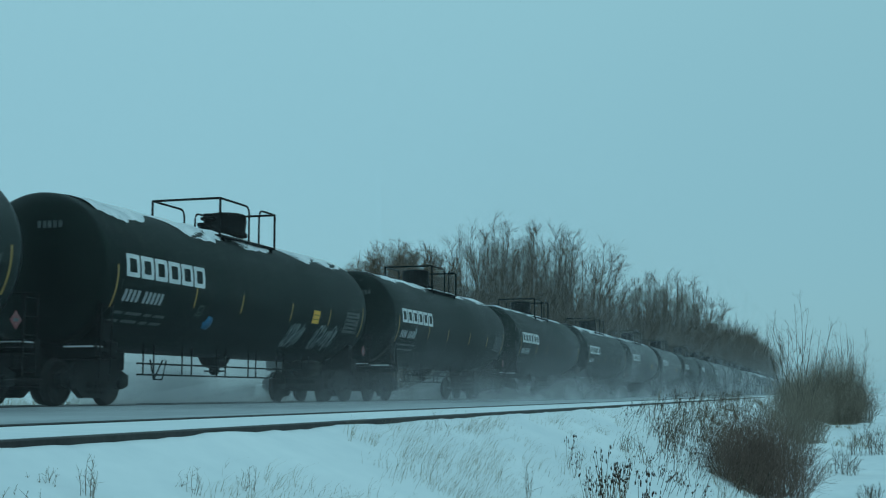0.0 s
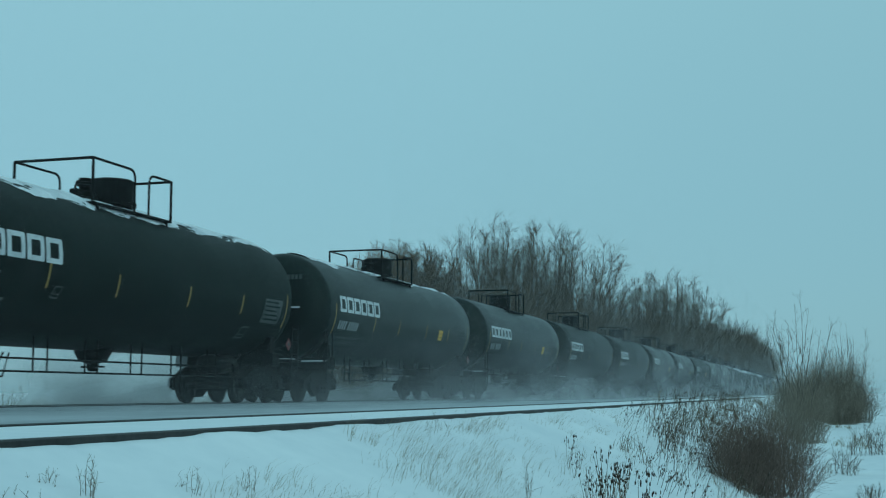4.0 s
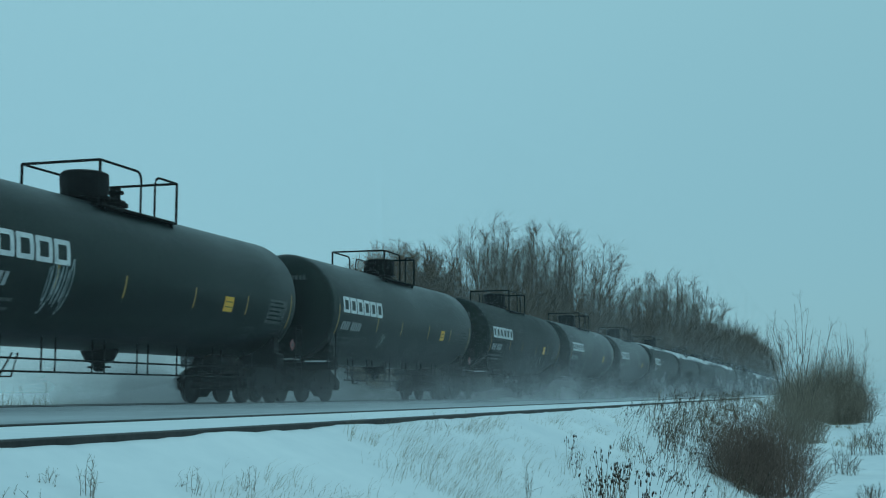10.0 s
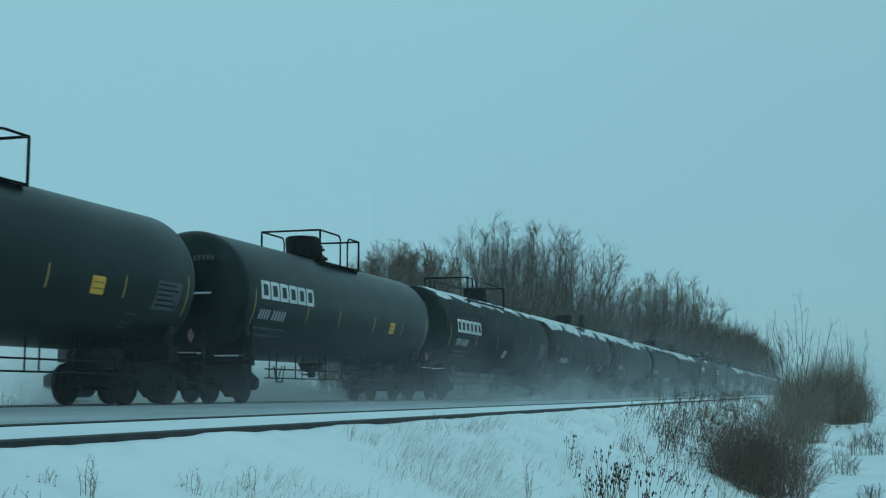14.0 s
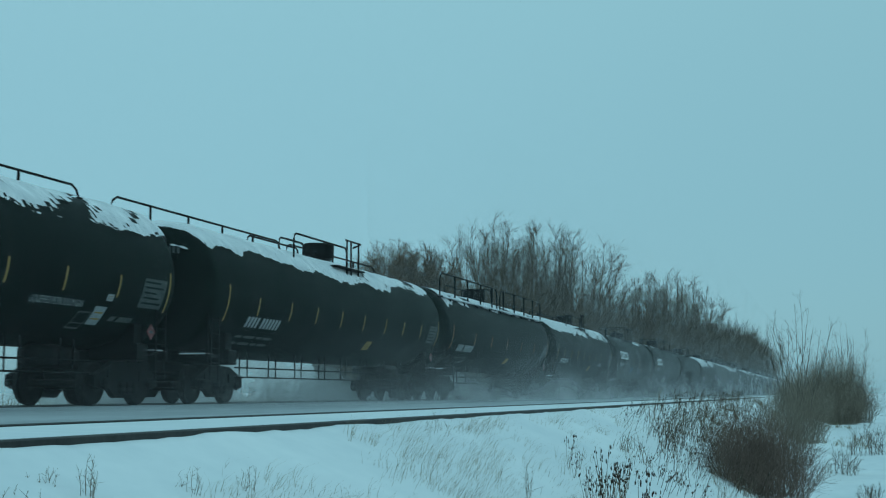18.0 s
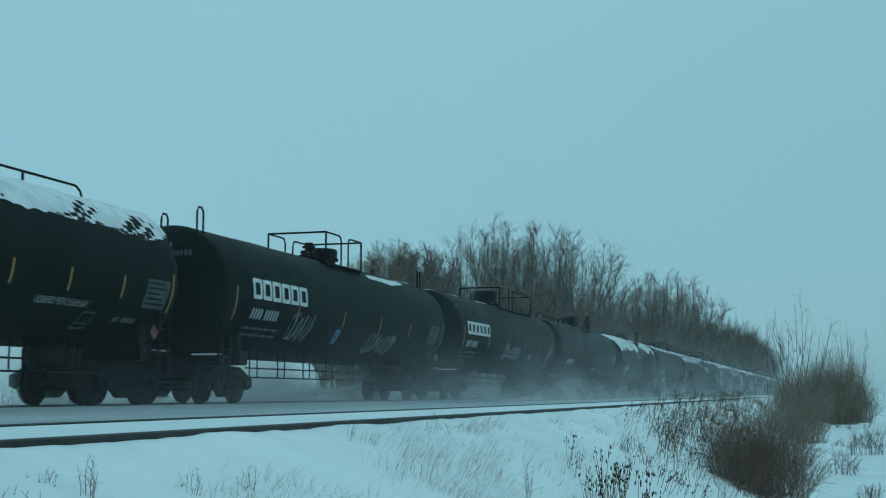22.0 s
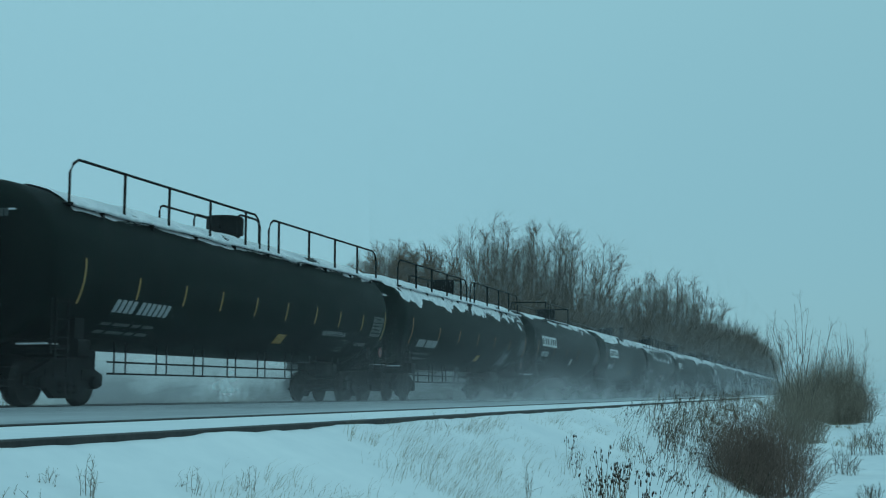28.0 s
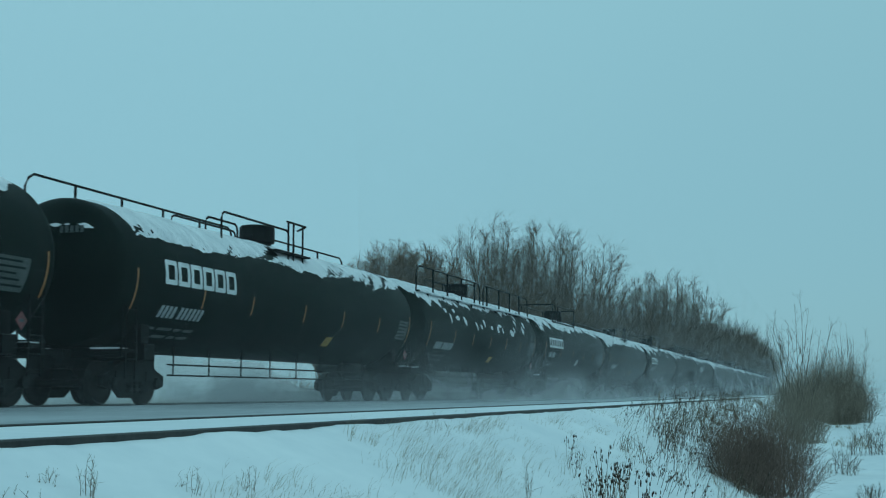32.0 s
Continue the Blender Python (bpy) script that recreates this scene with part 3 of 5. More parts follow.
def marks(car, y, z, word, digits, h, material=None, lines=True, cw=0.11):
    """Bars in place of the car's mark, number and the small print under it."""
    key = "mark_bar/%.2f%.2f%.2f" % (z, h, cw)
    for k in range(word + digits):
        at = y + (cw + 0.06) * k + (0.12 if k >= word else 0.0)
        part_mesh("mark_bar", shared(key, lambda: patch(Geo(), 0, cw, z, z + h, slant=0.05), material or M_MARK), car, (0, at, 0))
    if lines:
        for k in range(2):
            part("print_line", bars(Geo(), y - 0.1, [0.34, 0.62, 0.30, 0.45], z - 0.26 - 0.16 * k, 0.06, 0.12), M_DIM, car)


def sprayed(car, seed, y, z, w, h, material, count=7):
    """Spray-painted scrawl: looping strokes on the tank's side, no letters."""
    rng = random.Random(seed)
    g = Geo()
    for k in range(count):
        cx = y + w * (k + 0.5) / count
        a0, rr = rng.uniform(0, 6.28), rng.uniform(0.5, 1.0)
        pts = []
        for i in range(15):
            a = a0 + 0.42 * i
            pts.append((cx + 0.75 * w / count * rr * math.cos(a) * (1 - 0.02 * i), z + h * (0.5 + 0.45 * math.sin(a + 0.4 * k) * rr)))
        for (ya, za), (yb, zb) in zip(pts, pts[1:]):
            d = Vector((yb - ya, zb - za))
            if d.length < 1e-4:
                continue
            nrm = Vector((-d.y, d.x)).normalized() * rng.uniform(0.008, 0.020)
            q = [(ya + nrm.x, za + nrm.y), (ya - nrm.x, za - nrm.y), (yb - nrm.x, zb - nrm.y), (yb + nrm.x, zb + nrm.y)]
            g.add([(math.sqrt(max(0, (R_TANK + 0.008) ** 2 - (zz - Z_TANK) ** 2)), yy, zz) for yy, zz in q], [(0, 1, 2, 3)])
    part("spray_paint", g, material, car, "sprayed scrawl on the tank side")


def lettering(car, words, y, z, size):
    """Readable stencil words on the tank's side."""
    cu = bpy.data.curves.new("stencil_words", "FONT")
    cu.body, cu.size, cu.extrude = words, size, 0.0
    tmp = bpy.data.objects.new("stencil_words", cu)
    scene.collection.objects.link(tmp)
    bpy.context.view_layer.update()
    me = bpy.data.meshes.new_from_object(tmp)
    bpy.data.objects.remove(tmp)
    for v in me.vertices:
        zz = z + v.co.y * 1.15
        v.co = (math.sqrt((R_TANK + 0.007) ** 2 - (zz - Z_TANK) ** 2), y + v.co.x * 0.86, zz)
    me.materials.clear()
    me.materials.append(M_MARK)
    ob = new("stencil_words", me)
    ob.parent = car


def square_plate(car, y, z, w, h, material, label):
    g = patch(Geo(), y, y + w, z, z + h, 0.012)
    p = part("plate", g, material, car, label)
    for k in range(2):
        part("print_line", patch(Geo(), y + 0.05, y + w - 0.05, z + h * (0.28 + 0.34 * k), z + h * (0.36 + 0.34 * k), 0.016), M_DULL, p)


def outline_box(car, y, z, w, h):
    g = Geo()
    t = 0.03
    patch(g, y, y + w, z, z + t, slant=0.0)
    patch(g, y + 0.06, y + w + 0.06, z + h - t, z + h)
    patch(g, y, y + t, z, z + h, slant=0.08)
    patch(g, y + w, y + w + t, z, z + h, slant=0.08)
    patch(g, y + 0.03, y + w, z + h * 0.3, z + h * 0.3 + 0.02)
    part("stencil_box", g, M_DIM, car)


def grab_bar(car, dim):
    """A bar across the leading head, with snow lying on it."""
    y = dim["off"] - (dim["shell"] + HEAD + 0.04)
    part("head_bar", rod([(-0.9, y, 2.66), (0.95, y, 2.66)], 0.025), M_STEEL, car)
    part("bar_snow", Geo().box(-0.85, 0.9, y - 0.035, y + 0.035, 2.685, 2.72, 0.01), M_CAP, car)


S_YS = [-7.38, -4.0, -1.6, 1.4, 4.1, 6.72]
L_YS = [-8.22, -6.5, -4.5, -2.7, -0.8, 1.1, 3.1, 4.9, 6.8, 8.8]
N_YS = [-8.2, -5.0, -2.35, 0.4, 3.1, 5.8, 8.75]
G_YS = [-9.1, -6.1, -3.5, -0.2, 2.7, 5.8, 8.8]
CARS = []      # (car, seconds at which its middle goes by)


def head_number(car, dim):
    """Bars for the small number on the leading head."""
    y = dim["off"] - (dim["shell"] + HEAD * 0.86)
    g = Geo()
    for k in range(5):
        g.box(0.35 + 0.12 * k, 0.43 + 0.12 * k, y - 0.03, y - 0.02, 3.52, 3.66)
    part("head_number", g, M_DIM, car)


def short_proto(label, drum, valve, material=None):
    car = new_car(SHORT, label, material)
    dome_platform(car, drum=drum, valve=valve)
    stripes(car, S_YS, 0.46)
    placards(car, SHORT)
    rear_panel(car, 5.36)
    for g in block_logo(-7.06, 3.48, 2.65, 0.48):
        part("logo_block", g, M_WHITE, car, "white square block of the company mark")
    marks(car, -7.04, 2.14, 4, 5, 0.25)
    outline_box(car, 4.5, 1.62, 0.36, 0.30)
    outline_box(car, -3.75, 2.02, 0.22, 0.24)
    return car


def build_short_cars():
    """Fourteen short cars; the first stands partly past the camera's view."""
    a = short_proto("black tank car with a domed manway platform and white block mark", 0.55, -0.6)
    b = short_proto("black tank car with a forward manway drum and white block mark", -0.8, 0.35)
    c = short_proto("clean black tank car with a railed manway and white block mark", 0.5, -0.6, M_GLOSS)
    d = short_proto("clean black tank car with a forward manway drum and block mark", -0.8, 0.35, M_GLOSS)
    kinds = [c, a, b, b, a, c, c, a, a, d, c, b, d, d]
    used = set()
    for k in range(-1, 13):
        t_mid = 1.868 + 1.2035 * k + 0.455
        src = kinds[k + 1]
        if src.name in used:
            car = copy_thing(src, pose(0, 0, 0))
        else:
            car = src
            used.add(src.name)
        CARS.append((car, t_mid))
    cars = [c for c, _ in CARS]
    # what sets single cars apart is added after the copying
    for i, car in enumerate(cars):
        k = i - 1
        if k <= 4:
            part("snow_cap", snow_cap(k + 3, SHORT["shell"], 62, {0: 38, 1: 30, 2: 28, 3: 36}.get(k, 26), 10, 0.5, False), M_CAP, car, "thin torn snow", True).location.y = SHORT["off"]
        else:
            part("snow_cap", snow_cap(k + 3, SHORT["shell"], 50, -8, 10, 1.2, False), M_CAP, car, "thin torn snow", True).location.y = SHORT["off"]
        if k in (-1, 0, 4, 5, 8, 9, 10, 11, 12):
            square_plate(car, 2.86, 2.20, 0.48, 0.36, M_PLATE, "yellow plate with two lines of print")
        if k in (4, 5, 8, 11, 12):
            grab_bar(car, SHORT)
        head_number(car, SHORT)
    sprayed(cars[1], 3, 1.6, 1.45, 1.0, 0.75, M_SPRAY)
    sprayed(cars[1], 4, 3.4, 1.45, 1.6, 0.80, M_SPRAY, 9)
    snow_patch(cars[1], 504, -3.0, 123, 0.26, 8, 0.0, "spray_paint", M_BLUE, "blue sprayed blot on the side")
    sprayed(cars[0], 6, 2.6, 1.5, 1.6, 0.9, M_SPRAY)
    sprayed(cars[9], 7, -4.3, 1.65, 0.8, 1.25, M_SPRAY, 7)
    sprayed(cars[10], 8, -3.3, 1.7, 0.3, 0.5, M_SPRAY, 2)
    sprayed(cars[2], 9, -5.6, 2.2, 0.2, 0.4, M_SPRAY, 2)


def board_snow():
    """Snow packed on a walkway's outer edge and hanging under it in places."""
    g, n = Geo(), 150
    vs = []
    for i in range(n + 1):
        y = -8.55 + 17.9 * i / n
        up = 0.010 + 0.008 * noise.noise((y * 1.9, 3.0, 1.0))
        drop = 0.004 + 0.11 * max(0.0, noise.noise((y * 0.7, 8.0, 2.0)) - 0.05) + 0.05 * max(0.0, noise.noise((y * 3.1, 4.0, 6.0)))
        for x, z in ((0.93, 3.985), (1.05, 3.985 + up), (1.262, 3.985 + 0.6 * up), (1.275, 3.95), (1.266, 3.93 - drop), (1.20, 3.93 - 0.9 * drop)):
            vs.append((x, y, z))
    fs = [(i * 6 + k, i * 6 + k + 1, i * 6 + k + 7, i * 6 + k + 6) for i in range(n) for k in range(5)]
    return g.add(vs, fs)


def head_snow(car, dim, seed):
    """A ragged line of snow caught across the upper part of the leading head."""
    g, n, vs = Geo(), 40, []
    for i in range(n + 1):
        x = -0.9 + 1.9 * i / n
        z = 3.72 + 0.10 * noise.noise((x * 1.5, seed, 0.0)) - 0.12 * x * x
        w = max(0.0, 0.008 + 0.07 * noise.noise((x * 6.0, seed, 3.0)))
        for dz in (-w, 0.0, w):
            q = 1 - (x * x + (z + dz - Z_TANK) ** 2) / R_TANK ** 2
            vs.append((x, dim["off"] - dim["shell"] - HEAD * math.sqrt(max(0.01, q)) - (0.02 if dz == 0 else 0.006), z + dz))
    g.add(vs, [(i * 3 + k, i * 3 + k + 1, i * 3 + k + 4, i * 3 + k + 3) for i in range(n) for k in range(2)])
    part("head_snow", g, M_CAP, car, "ragged line of snow across the tank end", True)


def long_marks(car, material=None, at=-6.75, cw=0.13):
    marks(car, at, 1.90, 4, 6, 0.26, material, True, cw)
    rear_panel(car, 7.72, 2.05, 0.92)
    outline_box(car, 5.7, 1.52, 0.42, 0.34)


def near_rail_car(label, dim=LONG, ys=None):
    """A long gas car with a walkway and tall handrail on the field side."""
    car = new_car(dim, label)
    part("running_board", Geo().box(0.90, 1.26, -8.6, 9.4, 3.93, 3.98, 0.01), M_STEEL, car)
    long_rail(car, 1, -8.45, 0.3, [-6.4, -4.5, -2.5, -0.55])
    long_rail(car, 1, 0.85, 9.25, [1.5, 3.6, 5.6, 7.5])
    for y in (-7.4, -5.4, -3.4, -1.4, 0.6, 2.6, 4.6, 6.6, 8.4):
        part_mesh("board_bracket", shared("board_bracket", lambda: Geo().box(0.92, 1.24, -0.03, 0.03, 3.78, 3.935), M_STEEL), car, (0, y, 0))
    housing(car, 0.45)
    loop_rail(car, -0.75, -1.7, 1.3, 4.16, 5.0)
    loop_rail(car, -0.2, -0.9, 0.3, 4.3, 4.86)
    loop_rail(car, 0.55, 0.1, 1.4, 4.2, 4.95)
    part("board_snow", board_snow(), M_CAP, car, "snow packed along the walkway", True)
    stripes(car, ys or N_YS, 0.46, None if ys else M_ORANGE)
    placards(car, dim)
    long_marks(car, None, -7.2, 0.155)
    square_plate(car, 1.1, 1.58, 0.55, 0.24, M_DULL, "yellow plate with print")
    return car


def far_rail_car(label, material=None, shift=0.0, dim=LONG):
    """A long car with its handrail on the far side and a caged manway."""
    car = new_car(dim, label)
    part("running_board", Geo().box(-1.26, -0.90, -8.6, 9.4, 3.93, 3.98, 0.01), M_STEEL, car)
    long_rail(car, -1, -9.3, 0.6, [-7.4, -5.4, -3.4, -1.4], 3.96, 5.0)
    long_rail(car, -1, 1.0, 9.3, [3.0, 5.0, 7.0], 3.96, 5.0)
    at = shift
    housing(car, at + 1.05)
    loop_rail(car, 0.95, at - 3.0, at + 1.1, 4.0, 4.78)
    loop_rail(car, 0.35, at - 2.7, at - 0.9, 4.25, 4.72)
    loop_rail(car, -0.8, at - 2.4, at + 1.3, 4.1, 4.85)
    part("platform", Geo().box(0.55, 1.20, at - 0.2, at + 2.1, 4.08, 4.13, 0.01), M_STEEL, car)
    for y in (at + 0.7, at + 1.05, at + 1.7):
        post(car, 1.12, y, 3.80, 4.98, "ladder_post", 0.03)
    part("ladder_rail", rod([(1.12, at + 0.6, 4.98), (1.12, at + 1.9, 4.98), (0.8, at + 2.05, 4.9)], 0.03), M_STEEL, car)
    stripes(car, L_YS if material is None else G_YS, 0.46, material)
    placards(car, dim)
    long_marks(car, None, -6.95 if material is None else -7.9)
    square_plate(car, 1.9, 1.62, 0.50, 0.26, M_DULL, "yellow plate with print")
    return car


def wide_platform_car(label, y0=-3.8, y1=2.3, split=-3.0, flat=False, valve=1.5, mark=-7.5, plate=3.3):
    """A long car with block mark and a longer railed platform."""
    car = new_car(LONG, label)
    dome_platform(car, y0, y1, 0.7, valve, split, 0.95, flat)
    stripes(car, [-8.4, -4.6, -1.2, 2.0, 5.0, 8.8], 0.50, M_ORANGE)
    placards(car, LONG)
    rear_panel(car, 7.2)
    for g in block_logo(mark, 3.5, 2.62, 0.52):
        part("logo_block", g, M_WHITE, car, "white square block of the company mark")
    marks(car, mark + 0.05, 2.12, 4, 5, 0.26)
    square_plate(car, plate, 1.82, 0.60, 0.32, M_MARK if plate < 2 else M_DIM, "pale plate with print")
    return car


def build_long_cars():
    n = near_rail_car("black gas tank car with a full-length handrail and walkway")
    f = far_rail_car("black gas tank car with thick torn snow on top")
    w = wide_platform_car("black tank car with a long railed platform and block mark", plate=0.2)
    v = wide_platform_car("black tank car with a long rear platform and block mark", -0.4, 6.0, 1.5, False, 2.0, -7.94)
    u = wide_platform_car("black tank car with a short railed platform and sprayed scrawl", -1.2, 1.8, 0.1, True, -0.4, -7.5)
    g = far_rail_car("black tank car with white block mark and thick torn snow", M_ORANGE, -1.1, LONGER)
    for blk in block_logo(-7.95, 3.5, 2.62, 0.54):
        part("logo_block", blk, M_WHITE, g, "white square block of the company mark")
    m = near_rail_car("black gas tank car with yellow stripes and a full-length handrail", LONGER, [-8.55] + L_YS[1:])
    protos = {"m": m, "n": n, "f": f, "w": w, "v": v, "g": g, "u": u}
    # kind, seconds at which its rear end goes by, snow (far, near, rough, holes)
    heavy, thin, bare, mid = (70, 52, 8, 0.0), (60, 37, 11, 0.42), (50, 2, 12, 1.1), (62, 47, 12, 0.2)
    late = (64, 45, 13, 0.35)
    rows = [("w", 18.62, thin), ("f", 19.97, heavy), ("f", 21.33, mid), ("n", 22.63, (60, 42, 12, 0.8)), ("f", 23.98, heavy), ("u", 25.37, bare), ("v", 26.75, bare),
            ("f", 28.10, bare), ("f", 29.52, (62, 58, 15, 0.15)), ("m", 30.93, (60, 43, 5, 0.0)), ("n", 32.29, (62, 59, 11, 0.12)), ("w", 33.66, thin), ("g", 35.10, heavy), ("n", 36.43, late), ("w", 37.78, late),
            ("f", 39.12, heavy), ("w", 40.48, late), ("n", 41.84, late), ("w", 43.20, late), ("f", 44.56, heavy), ("n", 45.92, late), ("w", 47.28, late),
            ("f", 48.64, late), ("n", 50.00, late), ("w", 51.36, late), ("f", 52.72, late), ("n", 54.08, late), ("w", 55.44, late)]
    used, made = set(), []
    for kind, rear, snow in rows:
        src = protos[kind]
        if kind in used:
            car = copy_thing(src, pose(0, 0, 0))
        else:
            car = src
            used.add(kind)
        CARS.append((car, rear - 0.607))
        made.append((car, snow))
    for i, (car, (far, near, rough, holes)) in enumerate(made):
        flap, run = (26, 2.6) if i >= 13 else ((22, 1.2) if i in (3, 8) else (0, 1))
        part("snow_cap", snow_cap(20 + i, LONG["shell"], far, near, rough, holes, near > 45 and rough > 7 or i >= 13, flap, run), M_CAP, car, "torn settled snow", True).location.y = LONG["off"]
        head_number(car, LONGER if rows[i][0] in "gm" else LONG)
        if near > 38:
            head_snow(car, LONGER if rows[i][0] in "gm" else LONG, 3.7 * i)
    cars = [c for c, _ in made]
    rng = random.Random(77)
    # scraps on the sides: many on one car, a few on its neighbours
    for i, n, lo, hi in ((13, 26, -6.8, 7.2), (10, 3, 5.5, 8.6), (16, 4, -5, 5), (20, 4, -5, 5)):
        for k in range(n):
            snow_patch(cars[i], 10 * i + k, lo + (hi - lo) * (k + 0.6 * rng.random()) / n, rng.uniform(46, 84) if i == 13 else rng.uniform(50, 70), rng.uniform(0.06, 0.20) * (2.2 if k % 4 == 0 else 1), rng.uniform(3, 8), rng.uniform(0.1, 0.5))
    for k, (y, a, ln, dr) in enumerate(((-2.4, 44, 0.10, 7), (-2.9, 38, 0.16, 4), (1.2, 36, 0.30, 5), (1.7, 42, 0.14, 7), (2.5, 40, 0.20, 4), (4.2, 45, 0.12, 3), (4.9, 52, 0.30, 2), (5.6, 44, 0.16, 3))):
        snow_patch(cars[11], 560 + k, y, a, ln, dr, 0.6)
    snow_patch(cars[5], 501, 3.7, 37, 1.7, 7, 0.7)
    snow_patch(cars[5], 502, 5.4, 33, 0.8, 4, 0.5)
    # one car has fewer hangers
    for c in [c for k, c in enumerate(cars[12].children) if c.name.startswith("hanger") and k % 2 == 0]:
        bpy.data.objects.remove(c)
    for i in (1, 4, 9):
        lettering(cars[i], "LIQUEFIED PETROLEUM GAS", 4.0, 1.93, 0.16)
        part("print_line", bars(Geo(), 6.9, [0.22, 0.55], 1.72, 0.10, 0.1), M_DIM, cars[i])
    square_plate(cars[1], 6.2, 1.62, 0.40, 0.36, M_MARK, "small white label plate")
    square_plate(cars[1], 6.45, 2.10, 0.24, 0.14, M_MARK, "small white label plate")
    sprayed(cars[5], 11, 1.2, 1.5, 2.6, 0.7, M_SPRAY, 9)
    sprayed(cars[5], 12, -4.9, 1.6, 1.5, 0.9, M_SPRAY, 6)
    snow_patch(cars[5], 503, -1.4, 121, 0.26, 10, 0.0, "spray_paint", M_BLUE, "blue sprayed blot on the side")
    sprayed(cars[6], 14, -1.6, 1.7, 3.0, 0.75, M_SPRAY, 14)
    sprayed(cars[7], 15, -2.8, 1.6, 1.6, 0.5, M_DIM, 7)
    sprayed(cars[10], 16, 4.9, 1.4, 1.3, 0.8, M_SPRAY, 7)
    for x, y in ((0.8, -9.05), (-0.6, -8.3), (-0.6, 6.9), (0.8, 8.1)):
        part("end_hoop", rod([(x, y, 3.9), (x, y, 4.66), (x, y + 0.08, 4.76), (x, y + 0.24, 4.76), (x, y + 0.32, 4.66), (x, y + 0.32, 3.9)], 0.03), M_STEEL, cars[5])


# ---- trees and plants ----
def branchy(rng, h, fork, limbs, twigs, fine, wide, r0, tall=0.42, mid=0.60, arch=0.0, tips=2):
    """Lists of vertices and faces of a leafless tree: a low-forked trunk, limbs that fan out, and their side branches and twigs."""
    wood, thin = ([], []), ([], [])
    centre, rad = Vector((0, 0, mid * h)), Vector((wide * h, wide * h, tall * h))

    def tube(store, pts, ra, rb, sides):
        v, f = store
        k0, n = len(v), len(pts)
        for i, p in enumerate(pts):
            d = pts[min(i + 1, n - 1)] - pts[max(i - 1, 0)]
            a = d.cross(Vector((0.3, 0.9, 0.1))).normalized()
            b = d.cross(a).normalized()
            r = ra + (rb - ra) * i / (n - 1)
            for k in range(sides):
                w = 6.2832 * k / sides
                q = p + r * (math.cos(w) * a + math.sin(w) * b)
                v.append((q.x, q.y, q.z))
        for i in range(n - 1):
            for k in range(sides):
                f.append((k0 + i * sides + k, k0 + i * sides + (k + 1) % sides, k0 + (i + 1) * sides + (k + 1) % sides, k0 + (i + 1) * sides + k))

    def bow(p, q, d, n, wob):
        """A bent way from p, leaving along d, to q."""
        m = p + d * (q - p).length * 0.5
        out = []
        for i in range(n + 1):
            t = i / n
            c = (1 - t) ** 2 * p + 2 * t * (1 - t) * m + t * t * q
            out.append(c + (Vector((rng.gauss(0, wob), rng.gauss(0, wob), 0)) if 0 < i < n else Vector((0, 0, 0))))
        return out

    def on(pts, t):
        k = t * (len(pts) - 1)
        i = min(int(k), len(pts) - 2)
        return pts[i].lerp(pts[i + 1], k - i), (pts[i + 1] - pts[i]).normalized()

    def off(d, spread, lift):
        """A direction that leaves d sideways by about that spread."""
        w = Vector((rng.gauss(0, 1), rng.gauss(0, 1), rng.gauss(0, 1)))
        w = (w - d * w.dot(d)).normalized()
        return (d + w * spread * rng.uniform(0.7, 1.35) + Vector((0, 0, lift))).normalized()
    trunk = [Vector((0, 0, -0.3)), Vector((rng.gauss(0, 0.01) * h, rng.gauss(0, 0.01) * h, fork * h * 0.5)), Vector((rng.gauss(0, 0.02) * h, rng.gauss(0, 0.02) * h, fork * h)),
             Vector((rng.gauss(0, 0.03) * h, rng.gauss(0, 0.03) * h, (fork + 0.2) * h))]
    tube(wood, trunk, r0, r0 * 0.45, 8)
    for i in range(limbs):
        p, d = on(trunk, rng.uniform(0.35, 1.0))
        az, el = 6.2832 * (i * 0.618 + 0.1 * rng.random()), math.asin(rng.uniform(0.05 - arch, 1.0))
        s = rng.uniform(0.84, 1.0)
        q = centre + Vector((rad.x * math.cos(az) * math.cos(el), rad.y * math.sin(az) * math.cos(el), rad.z * math.sin(el))) * s
        out = Vector((math.cos(az), math.sin(az), 0)) * (0.25 + 0.7 * arch)
        limb = bow(p, q, (Vector((0, 0, 0.55)) + out + (q - p).normalized() * rng.uniform(0.6, 1.1)).normalized(), 6, 0.0035 * h)
        tube(wood, limb, r0 * rng.uniform(0.28, 0.42), r0 * 0.07, 6)
        for j in range(twigs):
            t = rng.uniform(0.25, 1.0)
            p, d = on(limb, t)
            l2 = h * rng.uniform(0.10, 0.24) * (1.20 - 0.80 * t)
            br = bow(p, p + off(d, 0.62, 0.17 - 0.9 * arch) * l2, d, 3, 0.002 * h)
            tube(thin, br, r0 * 0.095, r0 * 0.04, 3)
            for k in range(fine):
                p3, d3 = on(br, rng.uniform(0.15, 1.0))
                l3 = h * rng.uniform(0.03, 0.075)
                q3 = p3 + off(d3, 0.62, 0.10 - 0.9 * arch) * l3
                tube(thin, [p3, q3], r0 * 0.052, r0 * 0.028, 3)
                for m in range(tips):
                    p4, d4 = p3.lerp(q3, rng.uniform(0.25, 0.9)), (q3 - p3).normalized()
                    tube(thin, [p4, p4 + off(d4, 0.7, 0.08) * l3 * rng.uniform(0.35, 0.75)], r0 * 0.036, r0 * 0.022, 3)
    return wood, thin


